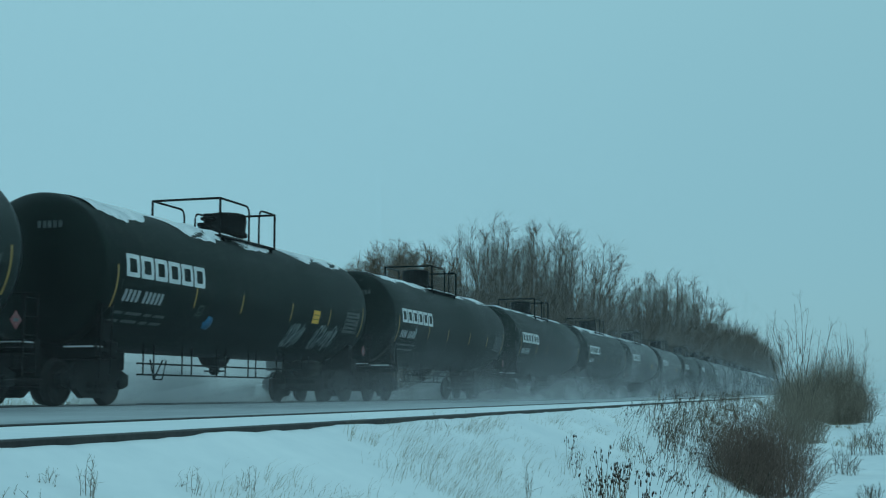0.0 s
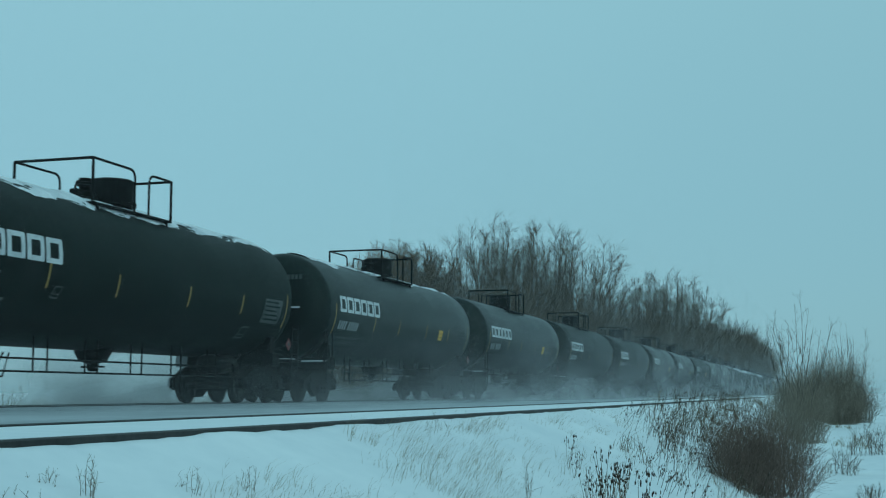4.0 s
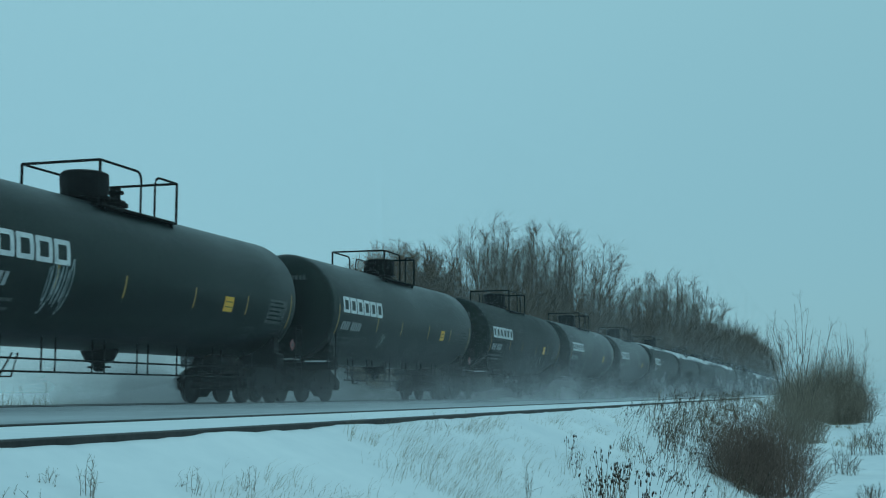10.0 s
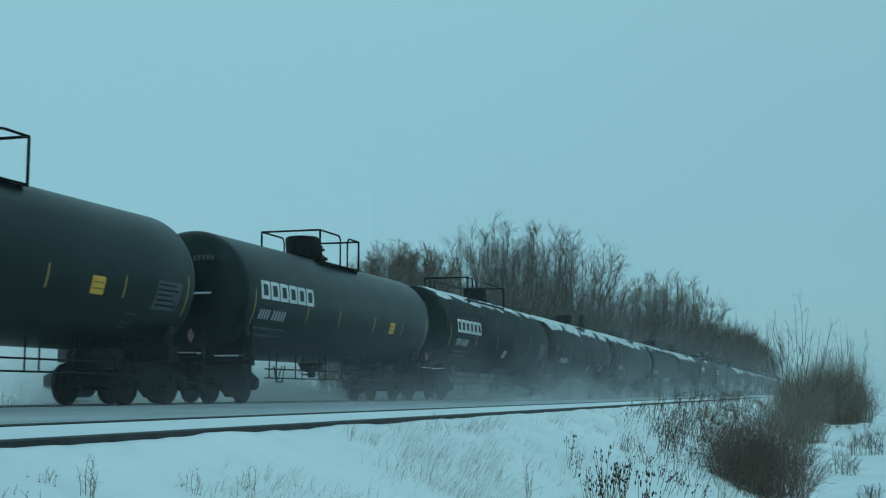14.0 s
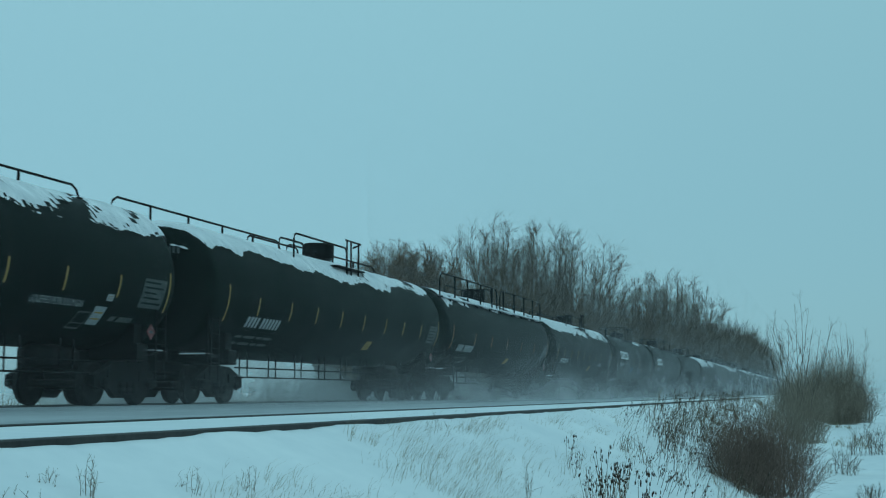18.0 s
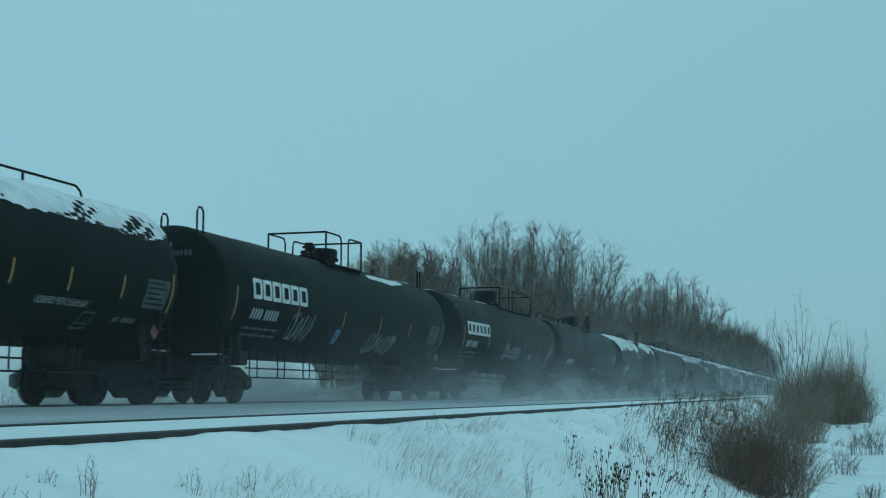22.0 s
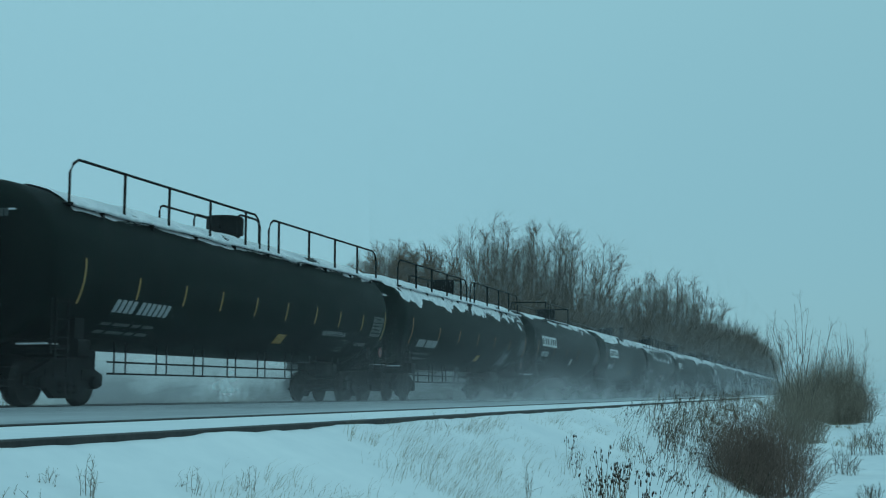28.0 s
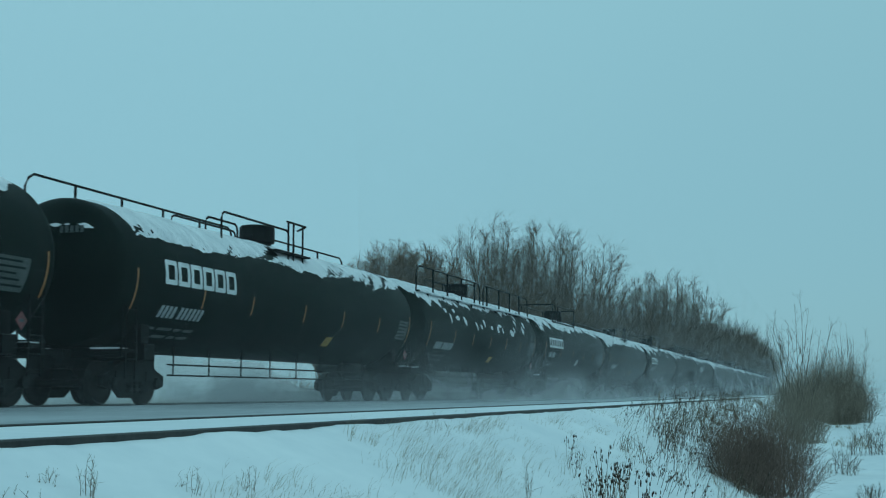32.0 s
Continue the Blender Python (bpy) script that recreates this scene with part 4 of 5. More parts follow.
def tree_proto(seed, label, twig=None, sapling=False, **kw):
    rng = random.Random(seed)
    wood, thin = branchy(rng, **kw)
    t = tagged(new("tree"), label, "tree", group="bare trees along the line")
    if sapling:
        # the trunk's tube has 32 corners, each limb's 42
        a = 0
        while a < len(wood[0]):
            b = a + (32 if a == 0 else 42)
            nm = "trunk" if a == 0 else "limb"
            part_mesh(nm, raw_mesh(nm, wood[0][a:b], [tuple(i - a for i in q) for q in wood[1] if a <= q[0] < b], M_BARK), t)
            a = b
    else:
        part_mesh("trunk", raw_mesh("trunk", wood[0], wood[1], M_BARK), t)
    part_mesh("crown", raw_mesh("crown", thin[0], thin[1], twig or M_TWIG), t)
    return t


def set_tree(src, used, x, y, h, h0, turn):
    m = pose(x, y, ground_z(x, y) - 0.1, 0, 0, turn) @ Matrix.Scale(h / h0, 4)
    if src.name in used:
        t = copy_thing(src, pose(0, 0, 0))
    else:
        used.add(src.name)
        t = src
    t.matrix_basis = m
    return t


def build_woods():
    rng = random.Random(5)
    lbl = "tall leafless tree with upright grey-brown branches in snow"
    protos = [tree_proto(11, lbl, h=14, fork=0.12, limbs=17, twigs=13, fine=6, wide=0.26, r0=0.145, tall=0.38, mid=0.58),
              tree_proto(12, lbl, h=14, fork=0.08, limbs=15, twigs=13, fine=6, wide=0.21, r0=0.140, tall=0.40, mid=0.57),
              tree_proto(13, lbl, h=14, fork=0.16, limbs=19, twigs=13, fine=6, wide=0.29, r0=0.150, tall=0.37, mid=0.58),
              tree_proto(14, "spreading leafless tree with arching brown branches in snow", M_TWIGWARM, h=14, fork=0.26, limbs=36, twigs=14, fine=6, wide=0.26, r0=0.25, tall=0.33, mid=0.66, arch=0.08)]
    used = set()
    # (distance across, along, height, kind), set so the tree line fits the camera's view
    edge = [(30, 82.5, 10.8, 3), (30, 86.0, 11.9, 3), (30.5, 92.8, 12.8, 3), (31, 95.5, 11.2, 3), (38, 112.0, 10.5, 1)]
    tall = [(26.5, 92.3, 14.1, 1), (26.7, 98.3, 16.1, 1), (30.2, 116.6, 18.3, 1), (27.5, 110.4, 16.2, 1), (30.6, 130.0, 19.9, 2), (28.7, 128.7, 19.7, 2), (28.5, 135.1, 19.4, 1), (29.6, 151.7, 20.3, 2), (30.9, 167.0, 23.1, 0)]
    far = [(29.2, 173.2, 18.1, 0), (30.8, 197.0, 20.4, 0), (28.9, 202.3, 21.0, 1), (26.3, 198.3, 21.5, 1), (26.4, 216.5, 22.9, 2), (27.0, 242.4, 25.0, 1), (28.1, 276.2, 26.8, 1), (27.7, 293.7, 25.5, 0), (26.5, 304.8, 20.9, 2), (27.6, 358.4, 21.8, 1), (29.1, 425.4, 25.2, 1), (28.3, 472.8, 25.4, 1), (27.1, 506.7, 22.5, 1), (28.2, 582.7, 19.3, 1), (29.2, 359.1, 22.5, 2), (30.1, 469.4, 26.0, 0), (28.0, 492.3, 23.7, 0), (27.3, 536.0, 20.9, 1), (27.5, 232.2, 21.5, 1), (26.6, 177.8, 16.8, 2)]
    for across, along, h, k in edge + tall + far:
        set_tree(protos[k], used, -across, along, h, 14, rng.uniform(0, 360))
    for i in range(14):
        along = 95 + 420 * (i / 14) ** 1.3 + rng.uniform(-5, 5)
        across = rng.uniform(30, 44)
        set_tree(protos[rng.choice((0, 1, 2))], used, -across, along, rng.uniform(8.5, 10.5) + 0.006 * along, 14, rng.uniform(0, 360))
    set_tree(protos[2], used, -84, 208, 24.5, 14, 40)
    set_tree(protos[0], used, -88, 214, 23.0, 14, 140)


def thicket(name, label, seed, n, place, h0, h1, r, material, forks=6, category="brush", grow=0.0):
    """Many upright stems with forking twigs, as one mesh."""
    rng = random.Random(seed)
    v, f = [], []

    def spike(p, q, ra):
        k = len(v)
        for s, (c, t) in enumerate(((p, ra), (q, ra * 0.4))):
            for w in (0.0, 2.1, 4.2):
                v.append((c.x + t * math.cos(w), c.y + t * math.sin(w), c.z))
        f.extend([(k, k + 1, k + 4, k + 3), (k + 1, k + 2, k + 5, k + 4), (k + 2, k, k + 3, k + 5)])
    for i in range(n):
        x, y = place(rng)
        # grow raises distant stems to reach the skyline seen by the camera
        h = rng.uniform(h0, h1) * rng.uniform(0.7, 1.0) * (1 + grow * y)
        p = Vector((x, y, ground_z(x, y) - 0.05))
        tip = 0.27 if grow else 0.16
        d = Vector((rng.gauss(0, tip), rng.gauss(0, tip), 1)).normalized()
        q = p + d * h
        rr = r * (1 + 0.6 * grow * y)
        spike(p, q, rr)
        for j in range(forks):
            t = rng.uniform(0.2, 0.95)
            a = p.lerp(q, t)
            e = (d * 0.8 + Vector((rng.gauss(0, 0.75), rng.gauss(0, 0.75), rng.gauss(0.0, 0.35)))).normalized()
            spike(a, a + e * h * rng.uniform(0.14, 0.36), rr * 0.7)
    return tagged(new(name, raw_mesh(name, v, f, material)), label, category, kind="stuff")


def shrub(seed, x, y, w, h, stems, r, label, material=None, name="shrub", lean=0.0):
    """A leafless shrub: stems that fan out from the ground, and their twigs."""
    rng = random.Random(seed)
    sh = tagged(new(name), label, "shrub", group="leafless shrubs")
    sh.location = (x, y, ground_z(x, y))
    for nm, lo, hi in (("branch_fan", 0, stems // 3), ("crown", stems // 3, stems)):
        g = Geo()
        for i in range(lo, hi):
            a, b = rng.uniform(0, 6.283), rng.uniform(0, 1) ** 0.6
            foot = Vector((0.44 * w * math.cos(a) * b, 0.44 * w * math.sin(a) * b, -0.04))
            top = h * rng.uniform(0.35, 1.0) * math.sqrt(max(0.12, 1 - 0.9 * b * b))
            tip = Vector((foot.x * 1.12 + rng.gauss(0, 0.10 * w), foot.y * 1.12 + rng.gauss(0, 0.10 * w), top))
            mid = foot.lerp(tip, 0.5) + Vector((rng.gauss(0, 0.05 * w), rng.gauss(0, 0.05 * w), 0.03 * h))
            g.tube([foot, mid, tip], [r, r * 0.7, r * 0.3], 3, False)
            for j in range(7):
                t = rng.uniform(0.25, 1.0)
                p = mid.lerp(tip, 2 * t - 1) if t > 0.5 else foot.lerp(mid, 2 * t)
                e = (tip - mid).normalized() + Vector((rng.gauss(0, 0.7), rng.gauss(0, 0.7), rng.gauss(0.1, 0.5)))
                g.tube([p, p + e * h * rng.uniform(0.06, 0.18)], [r * 0.55, r * 0.25], 3, False)
        me = raw_mesh(nm, g.v, g.f, material or M_BRUSH)
        part_mesh(nm, me, sh)
    return sh


def seed_mesh(hh, rr):
    g = Geo().lathe([(-hh, 0.002), (-0.5 * hh, rr), (0.0, 1.15 * rr), (0.6 * hh, 0.8 * rr), (hh, 0.002)], "z", 6)
    return raw_mesh("seed_head", g.v, g.f, M_SEED)


SEED = [seed_mesh(0.045, 0.013), seed_mesh(0.034, 0.011), seed_mesh(0.026, 0.009)]


def dock_plant(seed, stems=3):
    """A dead dock: a few stiff stalks with clumps of dark seed along their tops."""
    rng = random.Random(seed)
    p = tagged(new("dock_weed"), "dead dock weed with dark brown seed heads in snow", "weed", group="dead dock weeds on the bank")
    for i in range(stems):
        a = rng.uniform(0, 6.283)
        h = rng.uniform(0.6, 1.0)
        tip = Vector((0.16 * math.cos(a) + 0.10, 0.16 * math.sin(a), h))
        mid = tip * 0.5 + Vector((0.03 * math.cos(a), 0, 0.02))
        g = Geo().tube([(0, 0, -0.05), mid, tip], [0.006, 0.005, 0.003], 4, False)
        st = part_mesh("stalk", raw_mesh("stalk", g.v, g.f, M_STALK), p)
        for k in range(rng.randint(3, 5)):
            t = rng.uniform(0.55, 1.0)
            c = mid.lerp(tip, 2 * t - 1) + Vector((rng.gauss(0, 0.03), rng.gauss(0, 0.03), 0))
            sd = part_mesh("seed_head", SEED[rng.randrange(3)], st, c)
    return p


def blades(name, label, seed, n, place, h0, h1, width, material, lean=0.45, category="grass", clump=9, spread=0.05):
    """Thin dry blades in clumps, bent over by the wind, as one mesh."""
    rng = random.Random(seed)
    v, f = [], []
    for i in range(n // clump):
        got = place(rng)
        if got is None:
            continue
        cx, cy = got
        tall, tilt = rng.uniform(h0, h1), rng.gauss(lean, 0.45)
        for j in range(rng.randint(clump // 2, clump * 3 // 2)):
            x, y = cx + rng.gauss(0, spread), cy + rng.gauss(0, spread * 1.6)
            z = ground_z(x, y) - 0.01
            h = tall * rng.uniform(0.45, 1.1)
            lx, ly = (tilt + rng.gauss(0, 0.28)) * h, rng.gauss(0.1, 0.22) * h
            k = len(v)
            w = width * rng.uniform(0.6, 1.3)
            for t in (0.0, 0.5, 1.0):
                b = t * t
                ww = w * (1 - 0.7 * t)
                for s in (-1, 0, 1):
                    v.append((x + lx * b + s * ww * 0.8, y + ly * b + (ww * 0.8 if s == 0 else 0), z + h * t * (1 - 0.25 * b)))
            for r in (0, 3):
                f.extend([(k + r, k + r + 1, k + r + 4, k + r + 3), (k + r + 1, k + r + 2, k + r + 5, k + r + 4), (k + r + 2, k + r, k + r + 3, k + r + 5)])
    return tagged(new(name, raw_mesh(name, v, f, material)), label, category, kind="stuff")


def headed_weeds(name, label, seed, n, place, h0, h1):
    """Stiff dead weeds, each a leaning stalk with small dark heads near its top, as one mesh."""
    rng = random.Random(seed)
    g = Geo()
    for i in range(n):
        x, y = place(rng)
        h = rng.uniform(h0, h1)
        foot = Vector((x, y, ground_z(x, y) - 0.02))
        tip = foot + Vector((h * rng.gauss(0.32, 0.2), h * rng.gauss(0, 0.2), h))
        g.tube([foot, tip], [0.0028, 0.0016], 3, False)
        for k in range(rng.randint(2, 5)):
            c = foot.lerp(tip, rng.uniform(0.5, 1.0)) + Vector((rng.gauss(0, 0.03), rng.gauss(0, 0.03), 0))
            a, b = rng.uniform(0.004, 0.008), rng.uniform(0.009, 0.020)
            g.add([(c.x + a, c.y, c.z), (c.x, c.y + a, c.z), (c.x - a, c.y, c.z), (c.x, c.y - a, c.z), (c.x + 0.4 * b, c.y, c.z + b), (c.x - 0.3 * b, c.y, c.z - b)],
                  [(0, 1, 4), (1, 2, 4), (2, 3, 4), (3, 0, 4), (1, 0, 5), (2, 1, 5), (3, 2, 5), (0, 3, 5)])
    return tagged(new(name, raw_mesh(name, g.v, g.f, M_HEADS)), label, "weed", kind="stuff")


def build_plants():
    # brush in front of and between the trees of the wood
    thicket("thicket", "dense leafless grey-brown thicket under the trees", 21, 13000, lambda g: (-g.uniform(22.5, 33), 82 + 370 * g.random() ** 1.7), 3.2, 6.2, 0.028, M_THICK, 13, grow=0.0062)
    thicket("far_thicket", "dense leafless brown thicket at the far end of the wood", 24, 3600, lambda g: (-g.uniform(22, 30), 230 + 310 * g.random()), 7.5, 11.5, 0.034, M_THICK, 12, grow=0.0012)
    # weeds beyond the train
    thicket("far_weeds", "dry weeds in the snow beyond the rails", 22, 120, lambda g: (-g.uniform(19, 24), g.uniform(9, 46)), 0.8, 1.3, 0.007, M_GRASS, 4, "weed")
    blades("far_grass", "pale dry grass in the snow beyond the rails", 25, 5200, lambda g: (-g.uniform(19.5, 25), 8 + 40 * g.random()), 0.45, 0.95, 0.006, M_GRASS, 0.15, spread=0.22)
    thicket("far_brush", "brown brush beyond the rails", 23, 1100, lambda g: (-g.uniform(22, 27), g.uniform(50, 96)), 0.9, 2.1, 0.009, M_BRUSH, 5)

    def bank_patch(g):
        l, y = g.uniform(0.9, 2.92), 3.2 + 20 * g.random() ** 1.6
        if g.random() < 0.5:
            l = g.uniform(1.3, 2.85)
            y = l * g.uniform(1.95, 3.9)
        # r is the bearing from the camera; density is set to fit its view
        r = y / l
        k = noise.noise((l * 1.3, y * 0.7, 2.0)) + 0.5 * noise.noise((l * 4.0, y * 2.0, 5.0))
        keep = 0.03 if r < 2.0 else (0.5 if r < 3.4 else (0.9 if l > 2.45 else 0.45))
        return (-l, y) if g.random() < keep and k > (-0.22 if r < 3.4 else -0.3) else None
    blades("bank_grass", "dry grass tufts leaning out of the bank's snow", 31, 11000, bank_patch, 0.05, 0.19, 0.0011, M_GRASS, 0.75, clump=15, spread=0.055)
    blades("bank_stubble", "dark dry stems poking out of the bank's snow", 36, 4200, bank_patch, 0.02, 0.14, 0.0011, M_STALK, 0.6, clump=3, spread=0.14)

    def toe(g):
        y = 13.5 + 30 * g.random() ** 1.2
        x = -y * math.tan(radians(g.uniform(2.9, 7.4)))
        return (max(x, -2.9), y)
    def slope(g):
        y = 10.5 + 9 * g.random()
        return -y * math.tan(radians(g.uniform(5.2, 9.0))), y
    thicket("bank_weeds", "tangled dead weeds dusted with snow on the slope", 37, 330, toe, 0.16, 0.36, 0.0019, M_STALK, 6, "weed")
    headed_weeds("headed_weeds", "dead weeds with small dark heads standing in the snow", 38, 420, toe, 0.18, 0.44)
    headed_weeds("slope_weeds", "thin dead weeds with dark heads on the snowy slope", 39, 80, slope, 0.12, 0.30)

    def crest(g):
        return -g.uniform(1.6, 2.95), 19 + 34 * g.random() ** 1.2
    blades("crest_grass", "tall dead grass along the crest of the bank", 32, 1500, crest, 0.2, 0.55, 0.004, M_STALK, 0.15)

    def lower(g):
        y = 11 + 24 * g.random() ** 1.1
        x = -g.uniform(0.6, 2.5)
        return (x, y) if math.degrees(math.atan2(-x, y)) < 9.0 and noise.noise((x * 1.3, y * 0.5, 4.0)) > -0.12 else None
    blades("slope_grass", "dead grass in the snow on the slope", 33, 1500, lower, 0.12, 0.42, 0.003, M_STALK, 0.25)

    def field(g):
        x, y = g.uniform(-0.3, 2.2), 14 + 50 * g.random()
        return (x, y) if noise.noise((x * 0.8, y * 0.22, 7.0)) > 0.22 else None
    blades("field_grass", "dry grass tufts in the snowy field", 34, 2200, field, 0.15, 0.4, 0.005, M_GRASS, 0.2)
    # dead docks on the bank
    protos = [dock_plant(s, 4) for s in (1, 2, 3, 4)]
    rng = random.Random(8)
    used = set()
    for i in range(50):
        if i < 15:
            y = rng.uniform(8.8, 10.0)
            x = -y * math.tan(radians(rng.uniform(7.4, 10.7)))
            s = rng.uniform(0.28, 0.46)
        elif i < 20:
            y = rng.uniform(9.6, 11.4)
            x = -y * math.tan(radians(rng.uniform(8.2, 12.0)))
            s = rng.uniform(0.20, 0.32)
        else:
            y = rng.uniform(14, 24)
            x = -y * math.tan(radians(rng.uniform(4.5, 7.2)))
            s = rng.uniform(0.26, 0.45)
        src = protos[i % 4]
        m = pose(x, y, ground_z(x, y) - 0.01, 0, 0, rng.uniform(0, 360)) @ Matrix.Scale(s, 4)
        if src.name in used:
            src = copy_thing(src, pose(0, 0, 0))
        else:
            used.add(src.name)
        src.matrix_basis = m
    # shrubs by the foot of the bank and in the field
    shrub(41, -0.82, 15.5, 1.28, 0.98, 760, 0.0028, "dense dark brown leafless bush at the foot of the bank", M_CORE)
    shrub(42, -1.10, 17.2, 1.15, 0.95, 300, 0.0030, "dense dark brown leafless bush at the foot of the bank", M_CORE)
    shrub(43, -0.70, 23.0, 1.0, 1.5, 175, 0.0028, "brown leafless bush with fine twigs", M_HAZEBRUSH)
    shrub(44, -0.82, 33.0, 1.7, 1.95, 420, 0.0040, "brown leafless bush with fine twigs", M_HAZEBRUSH)
    shrub(45, -0.10, 62.0, 3.0, 3.5, 950, 0.0062, "tall rounded leafless shrub in the field", M_HAZEBRUSH)
    shrub(46, 1.0, 68.0, 2.5, 3.6, 560, 0.0066, "tall rounded leafless shrub in the field", M_HAZEBRUSH)
    shrub(47, -1.1, 56.0, 2.4, 2.3, 400, 0.0058, "tall rounded leafless shrub in the field", M_HAZEBRUSH)
    shrub(48, 0.16, 24.5, 0.7, 0.72, 26, 0.005, "small thin leafless shrub in the snow")
    shrub(49, 0.85, 32.0, 1.0, 0.95, 38, 0.006, "small thin leafless shrub in the snow")
    shrub(50, 0.52, 19.2, 0.36, 0.26, 34, 0.004, "low tuft of twigs in the snow")
    for i, (x, y, w, h) in enumerate(((-2.74, 4.0, 0.10, 0.07), (-2.66, 3.72, 0.16, 0.05), (-2.62, 4.1, 0.05, 0.16), (-2.55, 4.75, 0.06, 0.12), (-2.50, 5.2, 0.06, 0.14),
                                      (-2.3, 5.0, 0.14, 0.07), (-2.82, 9.0, 0.16, 0.16), (-1.95, 8.2, 0.10, 0.30))):
        shrub(80 + i, x, y, 1.7 * w, h, 9, 0.0014, "small dead weed poking out of the snow", M_STALK, "weed_tuft")
    rng2 = random.Random(9)
    for x, y, h, s in ((-1.15, 49.0, 4.9, 61), (-0.72, 50.5, 5.0, 62), (-1.75, 51.0, 3.6, 63), (1.35, 73.0, 5.6, 64), (0.8, 72.0, 4.9, 65)):
        t = tree_proto(s, "slender leafless sapling with upright shoots", sapling=True, h=h, fork=0.10, limbs=7, twigs=8, fine=2, wide=0.24, r0=0.042, tips=1)
        t.name = "sapling"
        t["group"] = "bare saplings by the bank"
        t.matrix_basis = pose(x, y, ground_z(x, y), 0, 0, rng2.uniform(0, 360))


# ---- blowing snow and haze ----
DRIFTS = []


def mist_material(name, start, full, most, low, slope, seed, veil=0.0, white_level=0.80):
    """Blown snow so fine that it is seen as mist: thickest at the ground, thinning upwards, with billows; veil adds
    even haze.
    """
    m = bpy.data.materials.new(name)
    m.use_nodes = True
    n, l = m.node_tree.nodes, m.node_tree.links
    n.clear()

    def op(kind, a, b=None):
        q = n.new("ShaderNodeMath")
        q.operation = kind
        for i, x in enumerate((a, b)):
            if x is None:
                continue
            if isinstance(x, (int, float)):
                q.inputs[i].default_value = x
            else:
                l.new(x, q.inputs[i])
        return q.outputs[0]
    geo, co = n.new("ShaderNodeNewGeometry"), n.new("ShaderNodeTexCoord")
    sep = n.new("ShaderNodeSeparateXYZ")
    l.new(geo.outputs["Position"], sep.inputs[0])
    mp = n.new("ShaderNodeMapping")
    mp.inputs["Scale"].default_value = (0.3, 0.13, 0.55)
    mp.inputs["Location"].default_value = (seed, 0, 0)
    l.new(co.outputs["Object"], mp.inputs[0])
    nz, nf = n.new("ShaderNodeTexNoise"), n.new("ShaderNodeTexNoise")
    nz.inputs["Scale"].default_value, nz.inputs["Detail"].default_value = 1.0, 4
    nf.inputs["Scale"].default_value, nf.inputs["Detail"].default_value = 0.33, 2
    l.new(mp.outputs[0], nz.inputs["Vector"])
    l.new(mp.outputs[0], nf.inputs["Vector"])
    # denser along Y, in place of the camera's longer sight line through it
    ramp = n.new("ShaderNodeMapRange")
    ramp.interpolation_type = "SMOOTHSTEP"
    ramp.inputs["From Min"].default_value, ramp.inputs["From Max"].default_value = start, full
    l.new(sep.outputs["Y"], ramp.inputs["Value"])
    tall = op("MULTIPLY_ADD", sep.outputs["Y"], slope)
    tall.node.inputs[2].default_value = low
    tall = op("MULTIPLY", tall, op("ADD", nf.outputs["Fac"], 0.5))
    fall = op("EXPONENT", op("MULTIPLY", op("DIVIDE", op("MAXIMUM", sep.outputs["Z"], 0.0), tall), -1.0))
    billow = op("MULTIPLY_ADD", nz.outputs["Fac"], 3.9)
    billow.node.inputs[2].default_value = -1.08
    alpha = op("MULTIPLY", op("MULTIPLY", fall, ramp.outputs[0]), op("MULTIPLY", op("MAXIMUM", billow, 0.08), most))
    # even haze over the whole sheet, lifting the darks behind it
    thin = op("MULTIPLY", op("EXPONENT", op("MULTIPLY", op("MAXIMUM", sep.outputs["Z"], 0.0), -0.16)), veil)
    alpha = op("MINIMUM", op("ADD", alpha, thin), 0.9)
    clear, white, thru, both, mix, out = (n.new(k) for k in ("ShaderNodeBsdfTransparent", "ShaderNodeBsdfDiffuse", "ShaderNodeBsdfTranslucent", "ShaderNodeMixShader", "ShaderNodeMixShader",
                                                            "ShaderNodeOutputMaterial"))
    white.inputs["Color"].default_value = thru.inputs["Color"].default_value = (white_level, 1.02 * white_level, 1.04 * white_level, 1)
    l.new(white.outputs[0], both.inputs[1])
    l.new(thru.outputs[0], both.inputs[2])
    l.new(alpha, mix.inputs[0])
    l.new(clear.outputs[0], mix.inputs[1])
    l.new(both.outputs[0], mix.inputs[2])
    l.new(mix.outputs[0], out.inputs[0])
    return m


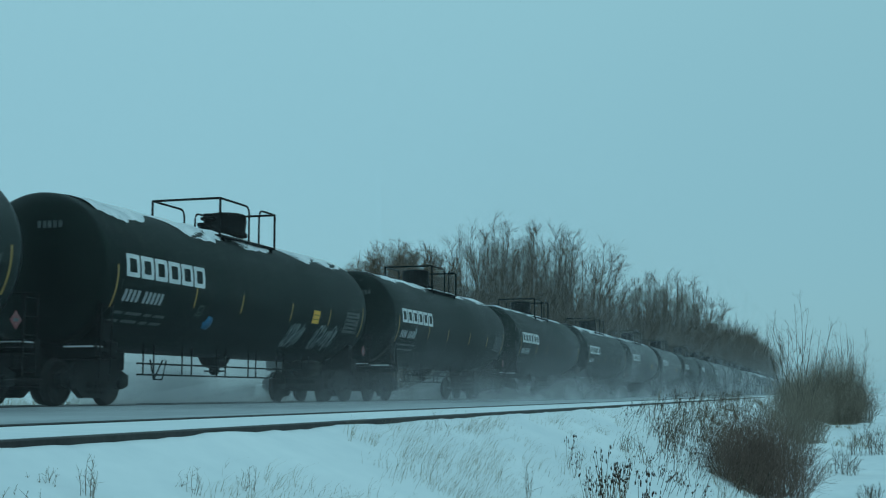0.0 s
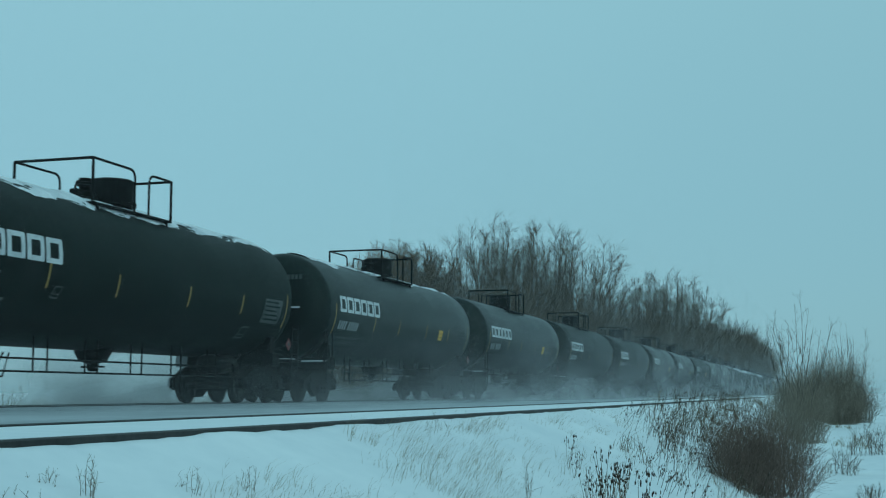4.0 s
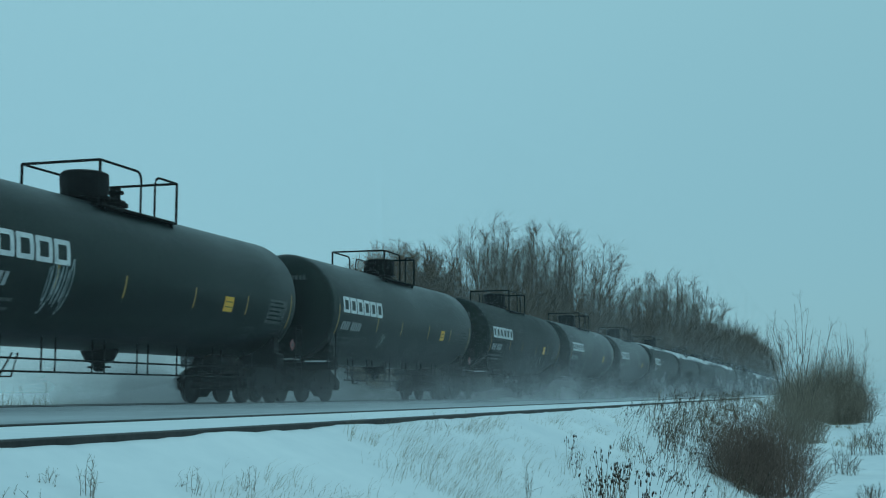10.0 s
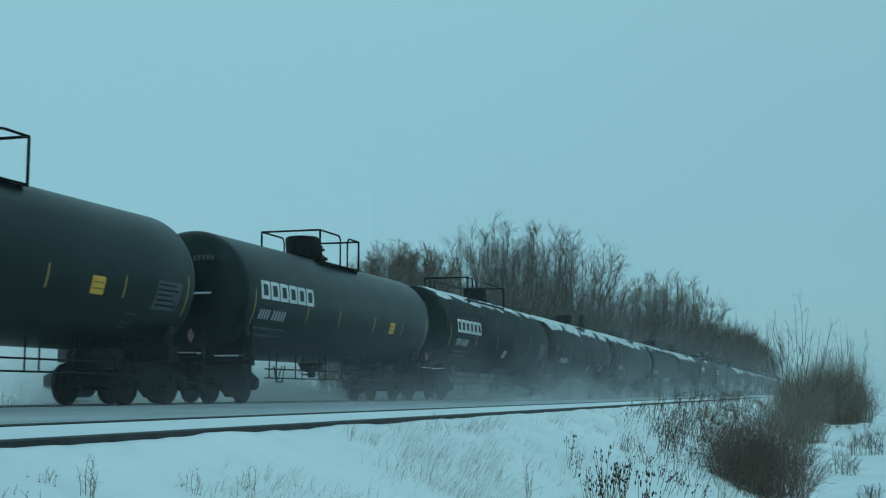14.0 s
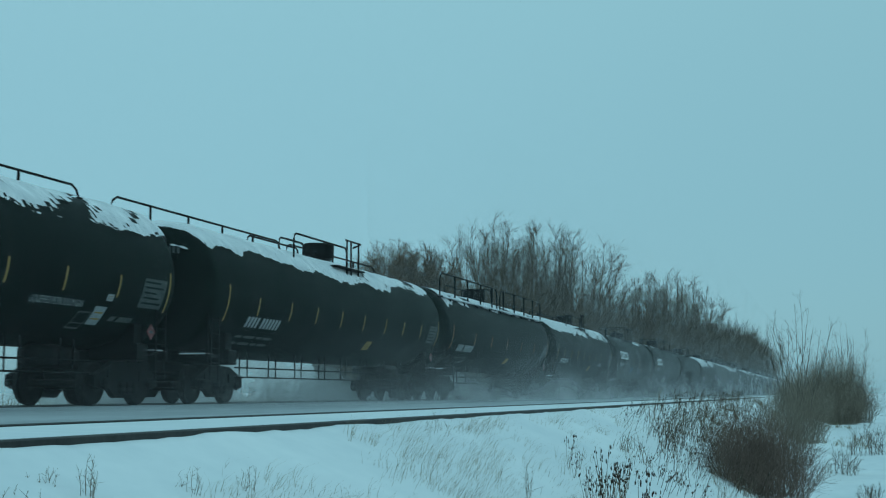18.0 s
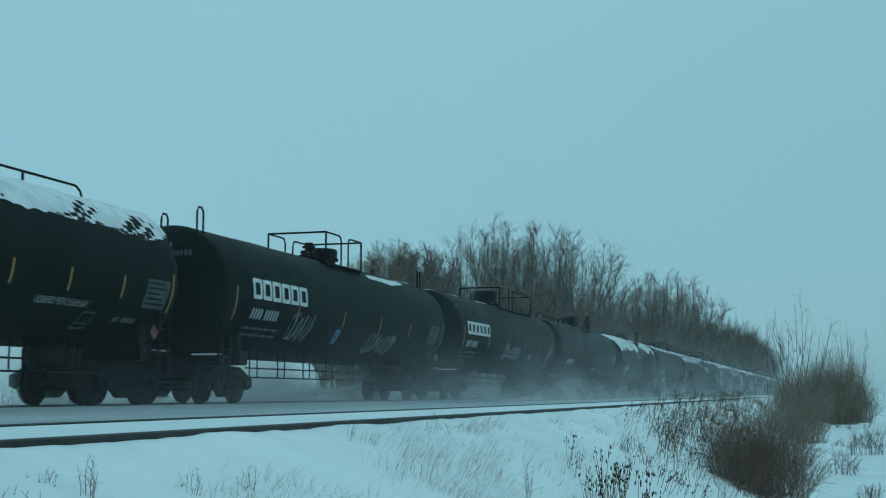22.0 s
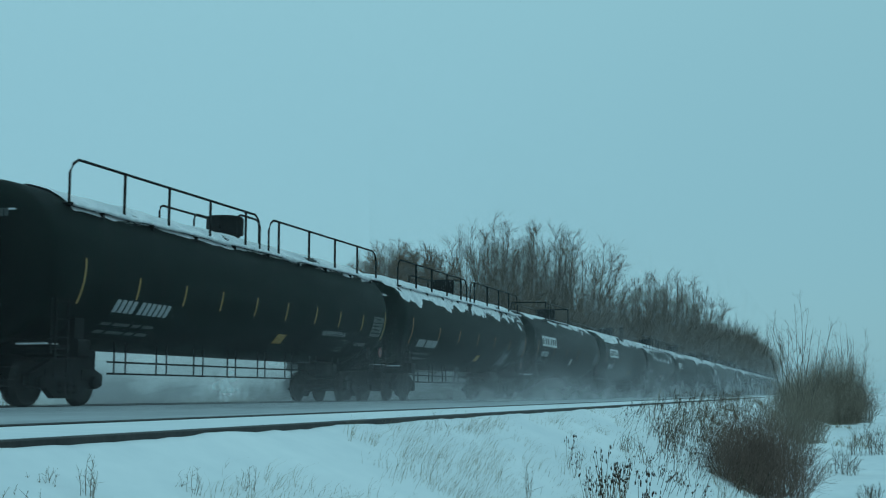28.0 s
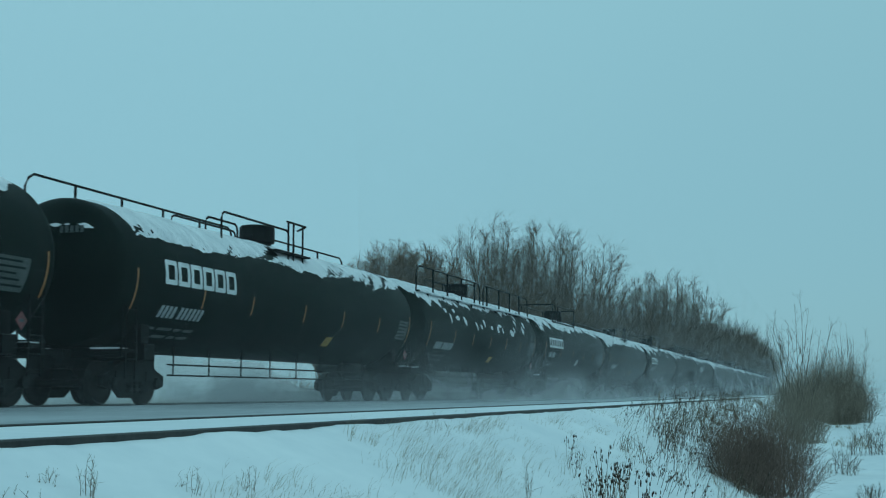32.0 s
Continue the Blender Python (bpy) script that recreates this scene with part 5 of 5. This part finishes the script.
def mist_layer(x, y0, y1, top, material, seed):
    """One thin billowing sheet of the blown snow and haze along the rails."""
    ny, nz = 90, 4
    v = [(x + 0.35 * noise.noise((y * 0.07, seed, k * 0.5)), y, -0.04 + (top + 0.04) * k / nz) for y in (y0 + (y1 - y0) * (i / ny) ** 1.6 for i in range(ny + 1)) for k in range(nz + 1)]
    w = nz + 1
    f = [(i * w + k, (i + 1) * w + k, (i + 1) * w + k + 1, i * w + k + 1) for i in range(ny) for k in range(nz)]
    ob = tagged(new("blowing_snow", raw_mesh("blowing_snow", v, f, material)), "thin sheet of blown snow and haze along the rails", "blowing snow", kind="stuff")
    DRIFTS.append(ob)
    return ob


def build_drifts():
    for i, (x, most) in enumerate(((-10.6, 0.31), (-11.7, 0.36), (-12.7, 0.41), (-13.5, 0.46))):
        mist_layer(x, 2, 760, 9.0, mist_material("blown_snow", 8 + 4 * i, 66, most, 0.48, 0.013, 11.0 * i, 0.034 if i == 0 else 0.0), 3.1 * i)
    # lower white_level paints the train's shade into the snow under it
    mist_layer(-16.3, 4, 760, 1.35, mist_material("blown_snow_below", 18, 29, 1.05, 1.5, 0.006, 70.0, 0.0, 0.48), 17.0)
    # tall haze sheet before the wood, to pale and soften the trees
    mist_layer(-21.5, 60, 900, 30.0, mist_material("far_blown_snow", 45, 280, 0.52, 3.6, 0.012, 90.0, 0.13), 23.0)


def motions():
    """The train's run at an even speed, and the sway of the blown snow."""
    for car, mid in CARS:
        walk(car, [(t, pose(TRACK_X, PHASE_Y + SPEED * (mid - t), 0)) for t in (0.0, 16.0, 32.0)])
    for car, mid in CARS:
        f0, f1 = max(0, math.ceil((mid - 3.2) * FPS)), min(32 * FPS, math.floor((mid - 0.4) * FPS))
        if f1 <= f0:
            continue
        for truck in car.children:
            for wheels in truck.children:
                if wheels.name.startswith("wheelset"):
                    x, y, z = wheels.location
                    rows = [(f / FPS, pose(x, y, z, math.degrees(SPEED / 0.457 * (f - f0) / FPS))) for f in range(f0, f1 + 1)]
                    rows = ([(0.0, rows[0][1])] if f0 > 0 else []) + rows + ([(32.0, rows[-1][1])] if f1 < 32 * FPS else [])
                    walk(wheels, rows)
    rng = random.Random(77)
    for ob in DRIFTS:
        a = rng.uniform(0, 6.28)
        walk(ob, [(t, pose(0.12 * math.sin(0.9 * t + a), -0.12 * t + 2.2 * math.sin(0.7 * t + 2 * a), 0)) for t in range(0, 33)])


build_short_cars()
build_long_cars()
build_woods()
build_plants()
build_drifts()
motions()
